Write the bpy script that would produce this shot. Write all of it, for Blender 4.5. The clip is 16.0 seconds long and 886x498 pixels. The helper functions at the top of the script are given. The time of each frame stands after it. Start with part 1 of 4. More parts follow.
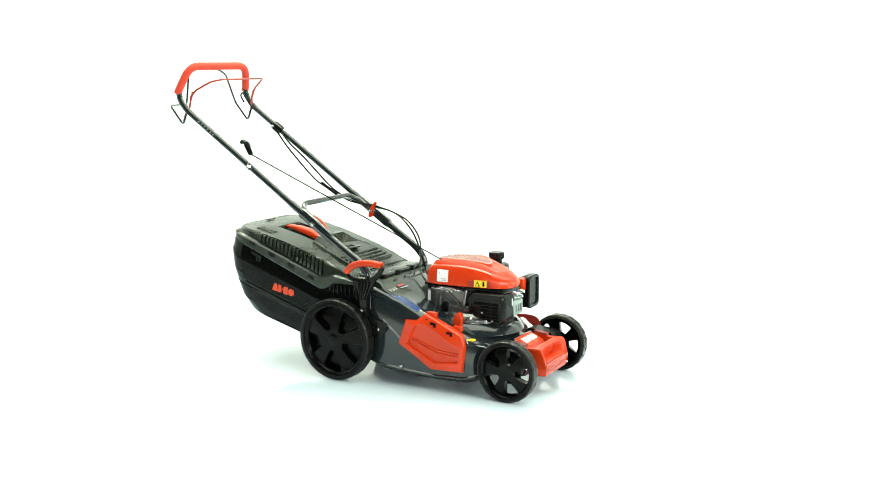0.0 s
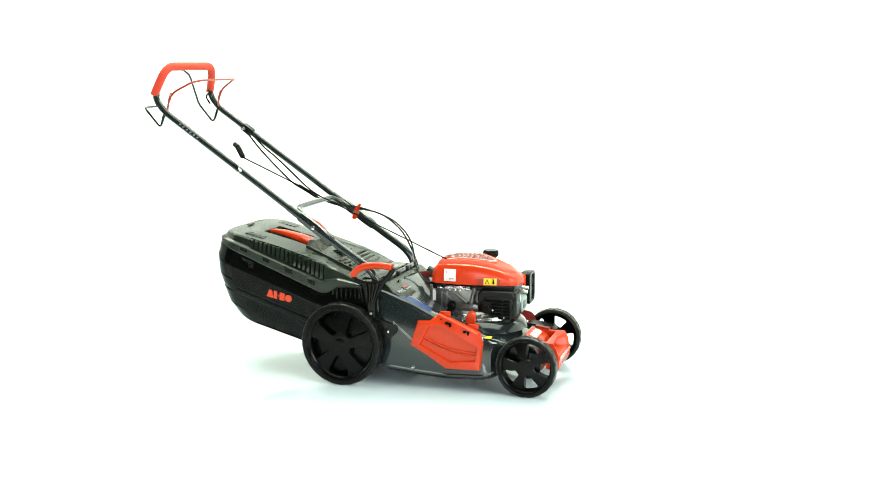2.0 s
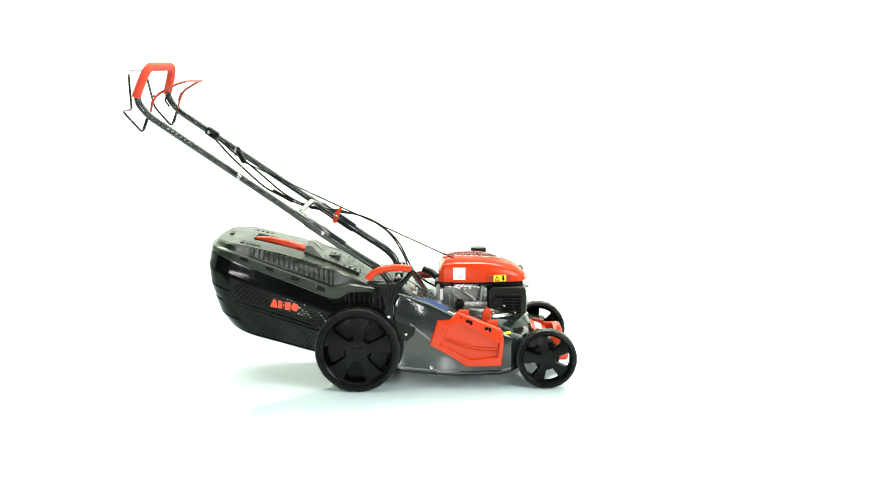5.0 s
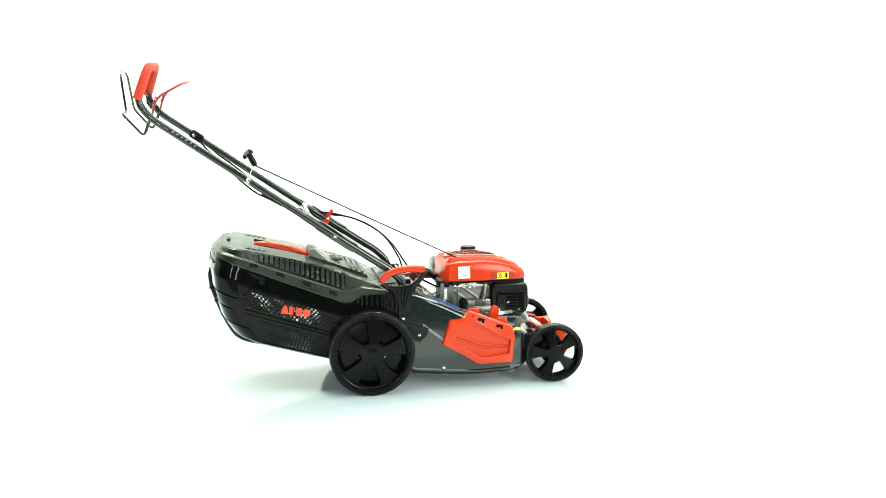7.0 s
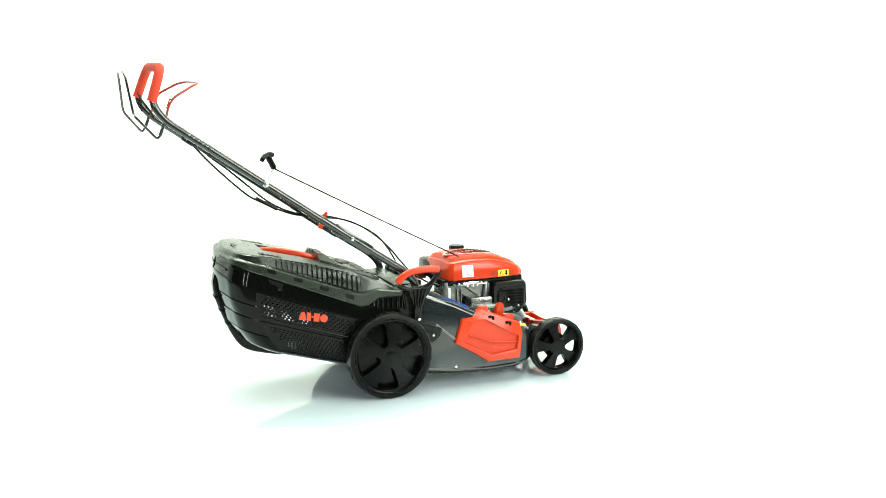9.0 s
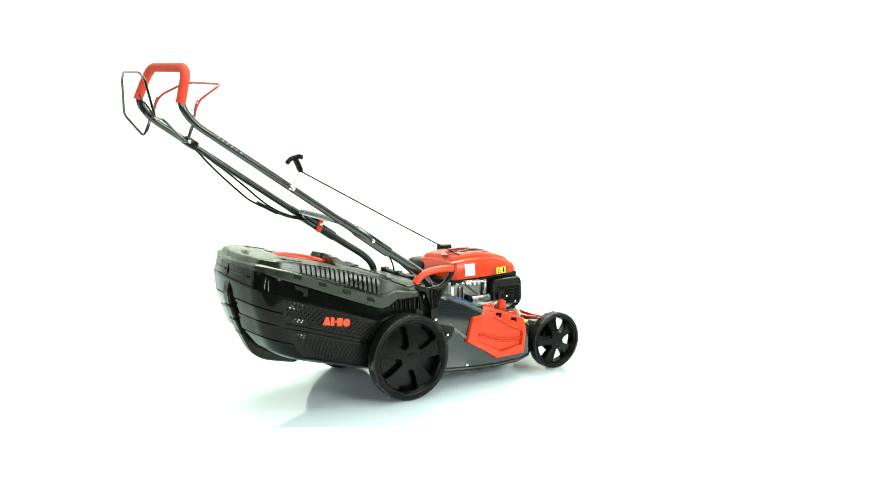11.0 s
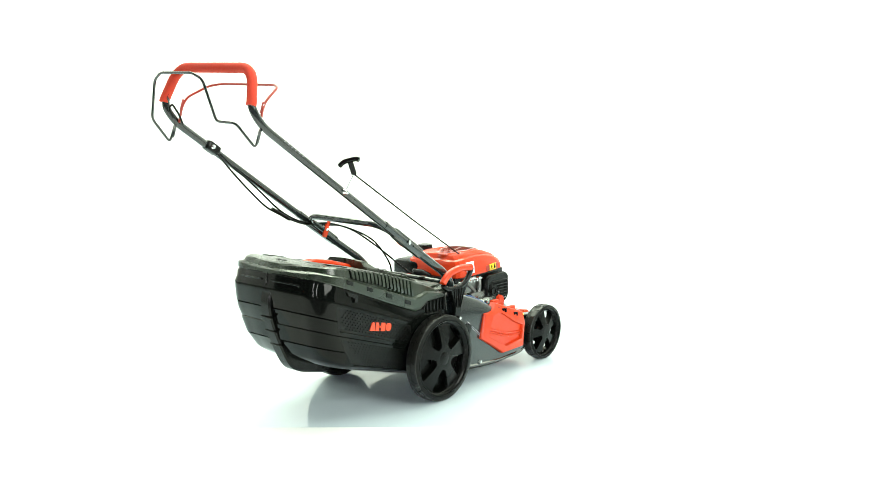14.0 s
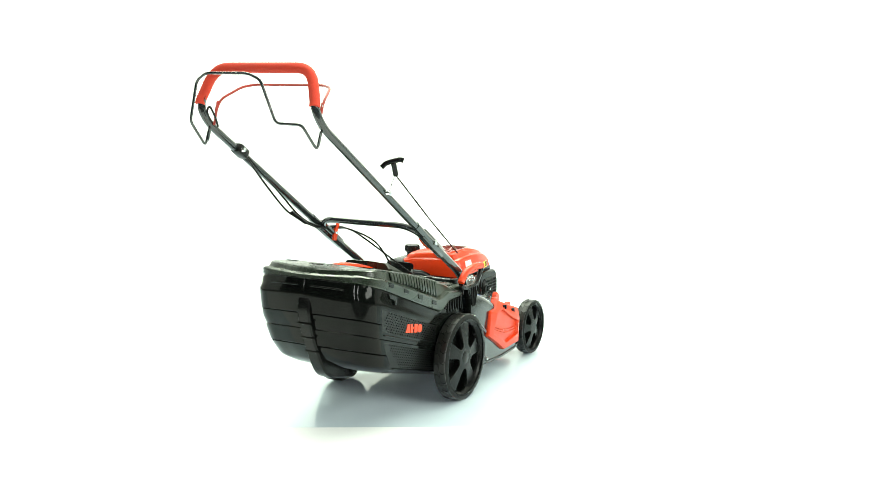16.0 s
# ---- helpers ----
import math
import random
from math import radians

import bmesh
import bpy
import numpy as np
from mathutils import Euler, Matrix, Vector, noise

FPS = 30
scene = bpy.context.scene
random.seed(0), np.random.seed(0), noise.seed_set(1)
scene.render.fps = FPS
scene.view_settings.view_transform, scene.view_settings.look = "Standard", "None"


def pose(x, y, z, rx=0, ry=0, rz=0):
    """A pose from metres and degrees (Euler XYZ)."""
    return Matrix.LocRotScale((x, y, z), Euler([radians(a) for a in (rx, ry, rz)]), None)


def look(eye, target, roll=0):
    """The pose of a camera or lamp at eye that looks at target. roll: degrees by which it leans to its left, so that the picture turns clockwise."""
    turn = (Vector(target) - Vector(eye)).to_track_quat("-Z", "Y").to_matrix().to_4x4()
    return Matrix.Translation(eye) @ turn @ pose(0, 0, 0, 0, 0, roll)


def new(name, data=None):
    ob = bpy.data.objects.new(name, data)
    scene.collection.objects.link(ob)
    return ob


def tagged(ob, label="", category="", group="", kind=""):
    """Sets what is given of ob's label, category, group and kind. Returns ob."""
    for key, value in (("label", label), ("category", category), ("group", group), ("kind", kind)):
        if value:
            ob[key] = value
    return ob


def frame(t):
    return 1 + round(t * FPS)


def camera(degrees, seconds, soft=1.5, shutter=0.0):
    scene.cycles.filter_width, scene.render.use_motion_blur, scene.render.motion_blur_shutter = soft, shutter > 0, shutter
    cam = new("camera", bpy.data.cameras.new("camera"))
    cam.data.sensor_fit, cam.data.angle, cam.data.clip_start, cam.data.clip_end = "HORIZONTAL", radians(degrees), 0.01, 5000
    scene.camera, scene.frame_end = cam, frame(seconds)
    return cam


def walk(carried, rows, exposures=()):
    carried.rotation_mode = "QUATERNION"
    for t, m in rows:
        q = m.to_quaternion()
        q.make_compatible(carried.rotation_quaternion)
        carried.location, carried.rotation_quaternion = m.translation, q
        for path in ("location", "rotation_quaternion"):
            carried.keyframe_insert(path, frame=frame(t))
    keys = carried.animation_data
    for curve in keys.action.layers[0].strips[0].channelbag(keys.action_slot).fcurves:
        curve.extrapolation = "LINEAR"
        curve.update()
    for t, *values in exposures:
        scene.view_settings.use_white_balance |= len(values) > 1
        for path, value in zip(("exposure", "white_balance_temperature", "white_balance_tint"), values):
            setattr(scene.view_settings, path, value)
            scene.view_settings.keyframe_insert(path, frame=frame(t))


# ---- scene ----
# A lawn mower turns slowly on a glossy white studio floor in front of a still camera.
# World origin: the axis of the turn. Mower space: x forward, y to its left, z up, x = 0 at the rear axle.

# ---- camera ----
FOV = 44.233
EYE = (0.0, -3.7049, 1.0705)
cam = camera(FOV, 16.0, soft=0.55)
VIEW = look(EYE, (EYE[0] + 0.01081, EYE[1] + 0.98550, EYE[2] - 0.16955), -0.104)
walk(cam, [(0.0, VIEW), (16.0, VIEW)], exposures=[(0.0, 0.30), (16.0, 0.30)])

# ---- light: a white studio with softboxes ----
world = bpy.data.worlds.new("studio")
scene.world = world
world.use_nodes = True
world.node_tree.nodes["Background"].inputs[0].default_value = (0.90, 1.0, 0.90, 1)
world.node_tree.nodes["Background"].inputs[1].default_value = 0.05


def softbox(name, eye, target, sx, sy, watts, colour=(1, 1, 1)):
    d = bpy.data.lights.new(name, "AREA")
    d.shape, d.size, d.size_y, d.energy, d.color = "RECTANGLE", sx, sy, watts, colour
    ob = new(name, d)
    ob.matrix_world = look(eye, target)
    return ob


softbox("softbox_top", (0.0, 0.5, 4.2), (0.0, 0.5, 0.0), 5.6, 4.6, 262, (0.93, 1.0, 0.85))
softbox("strip_light_over", (0.0, 1.7, 3.0), (0.0, 0.1, 0.3), 3.4, 0.5, 95, (0.87, 1.0, 0.76))
softbox("softbox_back_left", (-3.0, 2.0, 3.2), (-1.6, 4.6, 0.9), 3.0, 1.5, 64, (0.89, 1.0, 0.80))
softbox("softbox_back_right", (3.0, 2.0, 3.2), (1.6, 4.6, 0.9), 3.0, 1.5, 64, (0.89, 1.0, 0.80))
softbox("strip_light_tall", (-1.6, -5.2, 1.6), (0, 0, 0.4), 0.12, 2.1, 38)
softbox("strip_light_side", (-0.1, -5.6, 1.6), (0, 0, 0.4), 0.12, 2.1, 38)
softbox("softbox_front", (3.7, -3.2, 2.4), (0.1, 0, 0.2), 2.8, 2.2, 205, (0.94, 1.0, 0.90))


# ---- materials ----
def material(name, colour, rough=0.4, metal=0.0, grain=0.15, scale=60.0, bump=0.05, coat=0.0, spec=0.5, blotch=6.0, bump_scale=None):
    m = bpy.data.materials.new(name)
    m.use_nodes = True
    nt = m.node_tree
    b = nt.nodes["Principled BSDF"]
    tc = nt.nodes.new("ShaderNodeTexCoord")
    fine = nt.nodes.new("ShaderNodeTexNoise")
    fine.inputs["Scale"].default_value, fine.inputs["Detail"].default_value = scale, 6
    broad = nt.nodes.new("ShaderNodeTexNoise")
    broad.inputs["Scale"].default_value, broad.inputs["Detail"].default_value = blotch, 3
    add = nt.nodes.new("ShaderNodeMath")
    add.operation = "ADD"
    ramp = nt.nodes.new("ShaderNodeMapRange")
    ramp.inputs["From Min"].default_value, ramp.inputs["From Max"].default_value = 0.6, 1.4
    ramp.inputs["To Min"].default_value, ramp.inputs["To Max"].default_value = 1 - grain, 1 + grain
    mul = nt.nodes.new("ShaderNodeVectorMath")
    mul.operation = "SCALE"
    mul.inputs[0].default_value = colour
    rr = nt.nodes.new("ShaderNodeMapRange")
    rr.inputs["From Min"].default_value, rr.inputs["From Max"].default_value = 0.3, 0.7
    rr.inputs["To Min"].default_value, rr.inputs["To Max"].default_value = max(0.02, rough * (1 - grain)), min(1, rough * (1 + grain))
    nt.links.new(tc.outputs["Object"], fine.inputs["Vector"])
    nt.links.new(tc.outputs["Object"], broad.inputs["Vector"])
    nt.links.new(fine.outputs["Fac"], add.inputs[0])
    nt.links.new(broad.outputs["Fac"], add.inputs[1])
    nt.links.new(add.outputs[0], ramp.inputs["Value"])
    nt.links.new(ramp.outputs[0], mul.inputs["Scale"])
    nt.links.new(mul.outputs[0], b.inputs["Base Color"])
    nt.links.new(broad.outputs["Fac"], rr.inputs["Value"])
    nt.links.new(rr.outputs[0], b.inputs["Roughness"])
    b.inputs["Metallic"].default_value = metal
    b.inputs["Specular IOR Level"].default_value = spec
    if coat:
        b.inputs["Coat Weight"].default_value, b.inputs["Coat Roughness"].default_value = coat, 0.06
    if bump:
        bf = nt.nodes.new("ShaderNodeTexNoise")
        bf.inputs["Scale"].default_value, bf.inputs["Detail"].default_value = bump_scale or scale * 6, 4
        bn = nt.nodes.new("ShaderNodeBump")
        bn.inputs["Strength"].default_value, bn.inputs["Distance"].default_value = bump, 0.002
        nt.links.new(tc.outputs["Object"], bf.inputs["Vector"])
        nt.links.new(bf.outputs["Fac"], bn.inputs["Height"])
        nt.links.new(bn.outputs[0], b.inputs["Normal"])
    return m


M_FLOOR = material("white_gloss_floor", (0.68, 0.79, 0.86), 0.045, grain=0.03, scale=9, bump=0.0, spec=0.65, blotch=1.2)
M_MATT = material("white_matt_floor", (0.88, 0.9, 0.9), 0.6, grain=0.03, scale=9, bump=0.0, spec=0.2, blotch=1.2)
M_WALL = material("white_backdrop_paper", (0.86, 0.87, 0.86), 0.7, grain=0.03, scale=12, bump=0.02, blotch=0.8)
# for an unseen floor, added to darken what the black plastics mirror
M_STUDIO = material("dark_unseen_floor", (0.06, 0.06, 0.058), 0.6, grain=0.2, scale=20, bump=0.1, blotch=1.0)
M_LID = material("grey_green_moulded_plastic", (0.0085, 0.0155, 0.0082), 0.27, grain=0.18, scale=150, bump=0.06, bump_scale=900, spec=0.6)
M_FLAP = material("olive_black_plastic", (0.0080, 0.0118, 0.0062), 0.26, grain=0.2, scale=150, bump=0.06, bump_scale=900, spec=0.55)
M_BOX = material("black_gloss_plastic", (0.0026, 0.0034, 0.0029), 0.075, grain=0.2, scale=40, bump=0.012, bump_scale=60, spec=0.15)
M_PANEL = material("black_mesh_plastic", (0.0024, 0.0030, 0.0026), 0.34, grain=0.2, scale=150, bump=0.06, spec=0.18)
M_BLACK = material("black_plastic", (0.0032, 0.0038, 0.0034), 0.24, grain=0.25, scale=120, bump=0.05, spec=0.2)
M_TYRE = material("black_rubber", (0.0026, 0.0031, 0.0027), 0.42, grain=0.3, scale=90, bump=0.12, spec=0.15)
# paler, shinier rubber: the light on the tread is partly in its colour
M_TREAD = material("light_catching_tread", (0.005, 0.0056, 0.0044), 0.32, grain=0.3, scale=120, bump=0.12, spec=0.42)
M_RIM = material("black_wheel_plastic", (0.0015, 0.0018, 0.0016), 0.25, grain=0.25, scale=80, bump=0.02, spec=0.13)
M_DECK = material("grey_enamelled_steel", (0.0100, 0.0146, 0.0160), 0.14, grain=0.12, scale=70, bump=0.03, coat=0.4)
M_TUBE = material("dark_grey_painted_tube", (0.011, 0.0165, 0.0168), 0.16, grain=0.15, scale=90, bump=0.02, coat=0.6)
M_RED = material("orange_red_plastic", (0.56, 0.035, 0.005), 0.25, grain=0.08, scale=90, bump=0.05, spec=0.36)
M_COWLTOP = material("polished_orange_red_plastic", (0.56, 0.03, 0.0035), 0.12, grain=0.08, scale=90, bump=0.03, coat=1.0, spec=0.7)
M_FOAM = material("red_foam_grip", (0.6, 0.04, 0.014), 0.75, grain=0.1, scale=260, bump=0.4)
M_WIRE = material("red_wire_and_recess", (0.32, 0.022, 0.012), 0.35, grain=0.12, scale=120, bump=0.05)
M_DKRED = material("dark_red_plastic", (0.22, 0.016, 0.011), 0.4, grain=0.15, scale=90, bump=0.08)
M_SLIT = material("shadowed_red_plastic", (0.05, 0.007, 0.005), 0.6, grain=0.15, scale=90, bump=0.0, spec=0.1)
M_ALLOY = material("cast_aluminium", (0.22, 0.228, 0.22), 0.30, metal=0.9, grain=0.3, scale=60, bump=0.35, bump_scale=160)
M_ZINC = material("zinc_plated_steel", (0.70, 0.72, 0.72), 0.25, metal=1.0, grain=0.15, scale=90, bump=0.05)
M_CARB = material("grey_green_carburettor_metal", (0.3, 0.38, 0.35), 0.38, metal=0.5, grain=0.2, scale=80, bump=0.15)
M_WHITE = material("white_paper_label", (0.80, 0.80, 0.80), 0.5, grain=0.04, scale=60, bump=0.0)
M_YELLOW = material("yellow_label", (0.83, 0.62, 0.02), 0.4, grain=0.04, scale=60, bump=0.0)
M_INK = material("ink_black", (0.0014, 0.0014, 0.0014), 0.6, grain=0.1, scale=60, bump=0.0, spec=0.06)
M_GREYINK = material("grey_print", (0.22, 0.22, 0.24), 0.5, grain=0.1, scale=60, bump=0.0)
M_PALEINK = material("pale_grey_print", (0.34, 0.35, 0.35), 0.5, grain=0.1, scale=60, bump=0.0)
M_BLUE = material("blue_decal", (0.007, 0.040, 0.17), 0.4, grain=0.15, scale=60, bump=0.0, spec=0.2)
M_LOGO = material("orange_print", (0.72, 0.055, 0.012), 0.45, grain=0.05, scale=60, bump=0.0)


# ---- mesh helpers ----
def part(name, bm, mat, parent=None, label="", smooth=35, doubles=True):
    if doubles:
        bmesh.ops.remove_doubles(bm, verts=bm.verts, dist=1e-5)
    bmesh.ops.recalc_face_normals(bm, faces=bm.faces)
    me = bpy.data.meshes.new(name)
    bm.to_mesh(me)
    bm.free()
    me.materials.append(mat)
    if smooth:
        me.polygons.foreach_set("use_smooth", [True] * len(me.polygons))
        me.set_sharp_from_angle(angle=radians(smooth))
    ob = new(name, me)
    ob.parent = parent
    if label:
        tagged(ob, label)
    return ob


def box(bm, c, s, bevel=0.0, m=None):
    """A box at centre c with sizes s; m turns it about its centre."""
    r = bmesh.ops.create_cube(bm, size=1.0)
    vs = r["verts"]
    bmesh.ops.scale(bm, vec=s, verts=vs)
    if bevel:
        es = list({e for v in vs for e in v.link_edges})
        vs = bmesh.ops.bevel(bm, geom=es, offset=bevel, segments=2, profile=0.5, affect="EDGES")["verts"]
    if m is not None:
        bmesh.ops.transform(bm, matrix=m, verts=vs)
    bmesh.ops.translate(bm, vec=c, verts=vs)
    return bm


def boxes(*rows, bevel=0.0):
    bm = bmesh.new()
    for c, s in rows:
        box(bm, c, s, bevel)
    return bm


def rounded(points, radius, n=6):
    """A polyline whose corners are replaced with arcs."""
    pts = [Vector(p) for p in points]
    out = [pts[0]]
    for a, b, c in zip(pts, pts[1:], pts[2:]):
        d = min(radius, (a - b).length * 0.49, (c - b).length * 0.49)
        p, q = b + (a - b).normalized() * d, b + (c - b).normalized() * d
        for k in range(n + 1):
            t = k / n
            out.append(p * (1 - t) ** 2 + b * 2 * t * (1 - t) + q * t * t)
    out.append(pts[-1])
    return out


def tube(points, r, seg=12, radius=0.0, bm=None, flat=1.0, n=6):
    """A round bar along a polyline; flat < 1 squashes it sideways."""
    bm = bm or bmesh.new()
    pts = rounded(points, radius, n) if radius else [Vector(p) for p in points]
    ring_prev, side = None, None
    for i, p in enumerate(pts):
        d = (pts[min(i + 1, len(pts) - 1)] - pts[max(i - 1, 0)]).normalized()
        if side is None:
            side = d.cross(Vector((0, 0, 1)))
            if side.length < 0.05:
                side = d.cross(Vector((0, 1, 0)))
        side = (side - d * side.dot(d)).normalized()
        up = d.cross(side)
        ring = [bm.verts.new(p + side * math.cos(a) * r * flat + up * math.sin(a) * r) for a in (2 * math.pi * k / seg for k in range(seg))]
        if ring_prev:
            for k in range(seg):
                bm.faces.new((ring_prev[k], ring_prev[(k + 1) % seg], ring[(k + 1) % seg], ring[k]))
        else:
            bm.faces.new(ring)
        ring_prev = ring
    bm.faces.new(ring_prev)
    return bm


def spline(points, n=6):
    """A smooth line through all the points."""
    p = [Vector(q) for q in points]
    p = [p[0] * 2 - p[1]] + p + [p[-1] * 2 - p[-2]]
    out = []
    for a, b, c, d in zip(p, p[1:], p[2:], p[3:]):
        for k in range(n):
            t = k / n
            out.append(0.5 * (2 * b + (c - a) * t + (2 * a - 5 * b + 4 * c - d) * t * t + (3 * b - a - 3 * c + d) * t ** 3))
    return out + [p[-2]]


def loft(rings, bm=None, closed=True, caps=(True, True)):
    bm = bm or bmesh.new()
    vr = [[bm.verts.new(p) for p in ring] for ring in rings]
    n = len(vr[0])
    for a, b in zip(vr, vr[1:]):
        for k in range(n if closed else n - 1):
            bm.faces.new((a[k], a[(k + 1) % n], b[(k + 1) % n], b[k]))
    if closed and caps[0]:
        bm.faces.new(vr[0])
    if closed and caps[1]:
        bm.faces.new(vr[-1])
    return bm


def plate(outline, y0, y1, bm=None, inset=0.0):
    """A plate with an outline of (x, z), from y0 to y1, its y1 edge pulled in by inset."""
    cx = sum(p[0] for p in outline) / len(outline)
    cz = sum(p[1] for p in outline) / len(outline)

    def shrunk(d):
        res = []
        for x, z in outline:
            v = Vector((cx - x, cz - z))
            v = v.normalized() * d
            res.append((x + v.x, z + v.y))
        return res
    step = inset if y1 > y0 else -inset
    rings = [[(x, y0, z) for x, z in outline]]
    if inset:
        rings += [[(x, y1 - step, z) for x, z in outline], [(x, y1, z) for x, z in shrunk(inset)]]
    else:
        rings += [[(x, y1, z) for x, z in outline]]
    return loft(rings, bm)


def lathe(profile, centre, axis="z", seg=32, bm=None, caps=(True, True)):
    """Turn (radius, height) pairs round an axis through centre."""
    rings = []
    for r, h in profile:
        ring = []
        for k in range(seg):
            a = 2 * math.pi * k / seg
            u, v = r * math.cos(a), r * math.sin(a)
            p = {"z": (u, v, h), "y": (u, h, v), "x": (h, u, v)}[axis]
            ring.append(Vector(p) + Vector(centre))
        rings.append(ring)
    return loft(rings, bm, caps=caps)


def lerp(x, table):
    xs, ys = zip(*table)
    return float(np.interp(x, xs, ys))


# ---- the studio ----
def studio():
    prof = [(2.6, 0.0)]
    for k in range(1, 15):
        a = math.pi / 2 * k / 14
        prof.append((2.6 + 2.2 * math.sin(a), 2.2 - 2.2 * math.cos(a)))
    prof.append((4.8, 6.0))
    bm = bmesh.new()
    cols = [[bm.verts.new((x, y, z)) for y, z in prof] for x in (-9.0, 9.0)]
    for k in range(len(prof) - 1):
        bm.faces.new((cols[0][k], cols[1][k], cols[1][k + 1], cols[0][k + 1]))
    tagged(part("backdrop", bm, M_WALL, smooth=60), "seamless white studio backdrop curving up from floor", "backdrop", kind="structure")
    for name, x in (("wall_west", -4.4), ("wall_east", 4.4)):
        w = boxes(((x, 1.2, 1.75), (0.1, 4.6, 3.5)))
        tagged(part(name, w, M_WALL), "white studio side wall panel", "wall", kind="structure")
    # glossy white sheet, added matt strip before it, unseen dark floor added all round
    # the strip cuts off the mirror image, the dark floor deepens the blacks
    for name, x, y0, y1, z, mat, lbl in (("floor", 2.7, -0.60, 2.6, 0.0, M_FLOOR, "glossy white studio floor mirroring the mower"), ("floor_front", 2.7, -1.6, -0.60, 0.0, M_MATT, "matt white strip added where the floor's mirroring stops"), ("dark_floor_added", 9.0, -9.0, 2.6, -0.006, M_STUDIO, "unseen dark floor added to darken reflections")):
        bm = bmesh.new()
        bm.faces.new([bm.verts.new(p) for p in ((-x, y0, z), (x, y0, z), (x, y1, z), (-x, y1, z))])
        tagged(part(name, bm, mat), lbl, "floor", kind="structure")


studio()

# ---- the mower ----
mower = new("lawn_mower")
tagged(mower, "orange-red and dark grey petrol lawn mower with rear grass box", "lawn mower")


def wheel(cx, cz, r, y_out, width, through_holes, sign, start):
    """One wheel; y_out is the distance of its outer face, sign -1 on the right side."""
    yo, yi = y_out, y_out - width
    # rim: a polar relief with five windows whose edges follow the grid
    radii = [0.0, 0.10, 0.17, 0.21, 0.25, 0.27, 0.33, 0.42, 0.51, 0.60, 0.69, 0.75, 0.785, 0.80, 0.84, 0.87]
    lo, hi = 5, 12
    depth, lip = 0.022, 0.003
    sector = 2 * math.pi / 5

    def half_angle(f):
        return lerp(f, [(0.27, 0.16), (0.31, 0.27), (0.42, 0.325), (0.55, 0.35), (0.72, 0.365), (0.76, 0.35), (0.785, 0.30)])

    def face(f):
        """Depth of the moulded face below the outer plane."""
        return lerp(f, [(0, 0.003), (0.22, 0.003), (0.33, 0.0045), (0.6, 0.009), (0.75, 0.0125), (0.785, 0.013), (0.80, 0.010), (0.84, 0.004), (0.9, 0.002)])
    bm = bmesh.new()

    def vert(i, sec, j, drop):
        f = radii[i]
        slant = 0.05 * min(1.0, drop / lip) + 0.09 * max(0.0, drop - lip) / (depth - lip)
        h = half_angle(f) * (1 - slant)
        a = [-sector / 2, -(sector / 2 * 2 + h) / 3, -(sector / 2 + h * 2) / 3, -h, -h / 2, 0.0, h / 2, h, (sector / 2 + h * 2) / 3, (sector / 2 * 2 + h) / 3, sector / 2][j]
        a += sec * sector + radians(start)
        g = f + (slant * 0.16 if i == lo else -slant * 0.20 if i == hi else 0.0)
        return Vector((cx + g * r * math.cos(a), sign * (yo - face(f) - drop), cz + g * r * math.sin(a)))

    def quad(*vs):
        bm.faces.new([bm.verts.new(v) for v in vs])
    for sec in range(5):
        for i in range(len(radii) - 1):
            for j in range(10):
                w = lo <= i < hi and 3 <= j < 7
                d = depth if w else 0.0
                if w and i == lo and j in (4, 5):
                    continue
                if not (w and through_holes):
                    if i == 0:
                        quad(vert(0, sec, j, d), vert(1, sec, j, d), vert(1, sec, j + 1, d))
                    else:
                        quad(vert(i, sec, j, d), vert(i + 1, sec, j, d), vert(i + 1, sec, j + 1, d), vert(i, sec, j + 1, d))
        for i in range(lo, hi):
            for j in (3, 7):
                for d0, d1 in ((0, lip), (lip, depth)):
                    quad(vert(i, sec, j, d0), vert(i + 1, sec, j, d0), vert(i + 1, sec, j, d1), vert(i, sec, j, d1))
        for j in range(3, 7):
            for i in (lo, hi):
                for d0, d1 in ((0, lip), (lip, depth)):
                    quad(vert(i, sec, j, d0), vert(i, sec, j + 1, d0), vert(i, sec, j + 1, d1), vert(i, sec, j, d1))
    n = 120
    # barrel behind the face
    prof = [(0.87 * r, yo - 0.004), (0.87 * r, yi + 0.006), (0.83 * r, yi + 0.006), (0.83 * r, yo - 0.018)]
    for (r0, h0), (r1, h1) in zip(prof, prof[1:]):
        for k in range(0, n, 2):
            a, b = 2 * math.pi * k / n, 2 * math.pi * (k + 2) / n
            bm.faces.new([bm.verts.new((cx + rr * math.cos(t), sign * h, cz + rr * math.sin(t))) for rr, h, t in ((r0, h0, a), (r0, h0, b), (r1, h1, b), (r1, h1, a))])
    w = part("wheel", bm, M_RIM, mower, "black plastic wheel with five spoke windows", smooth=48)
    # tyre
    t = 0.87 * r
    rr = r - 0.0014
    prof = [(t, yo - 0.003), (t + 0.002, yo), (rr - 0.008, yo - 0.001), (rr - 0.002, yo - 0.004), (rr, yo - 0.009), (rr, yi + 0.009), (rr - 0.002, yi + 0.004), (rr - 0.008, yi), (t, yi + 0.003)]
    part("tyre", lathe([(a, sign * h) for a, h in prof], (cx, 0, cz), "y", 72, caps=(False, False)), M_TYRE, w, "black rubber tyre with wavy tread blocks", smooth=40)
    # thin ring added so that a highlight runs round the rim edge
    bead = [(cx + 0.862 * r * math.cos(a), sign * (yo - 0.0012), cz + 0.862 * r * math.sin(a)) for a in (2 * math.pi * k / 72 for k in range(73))]
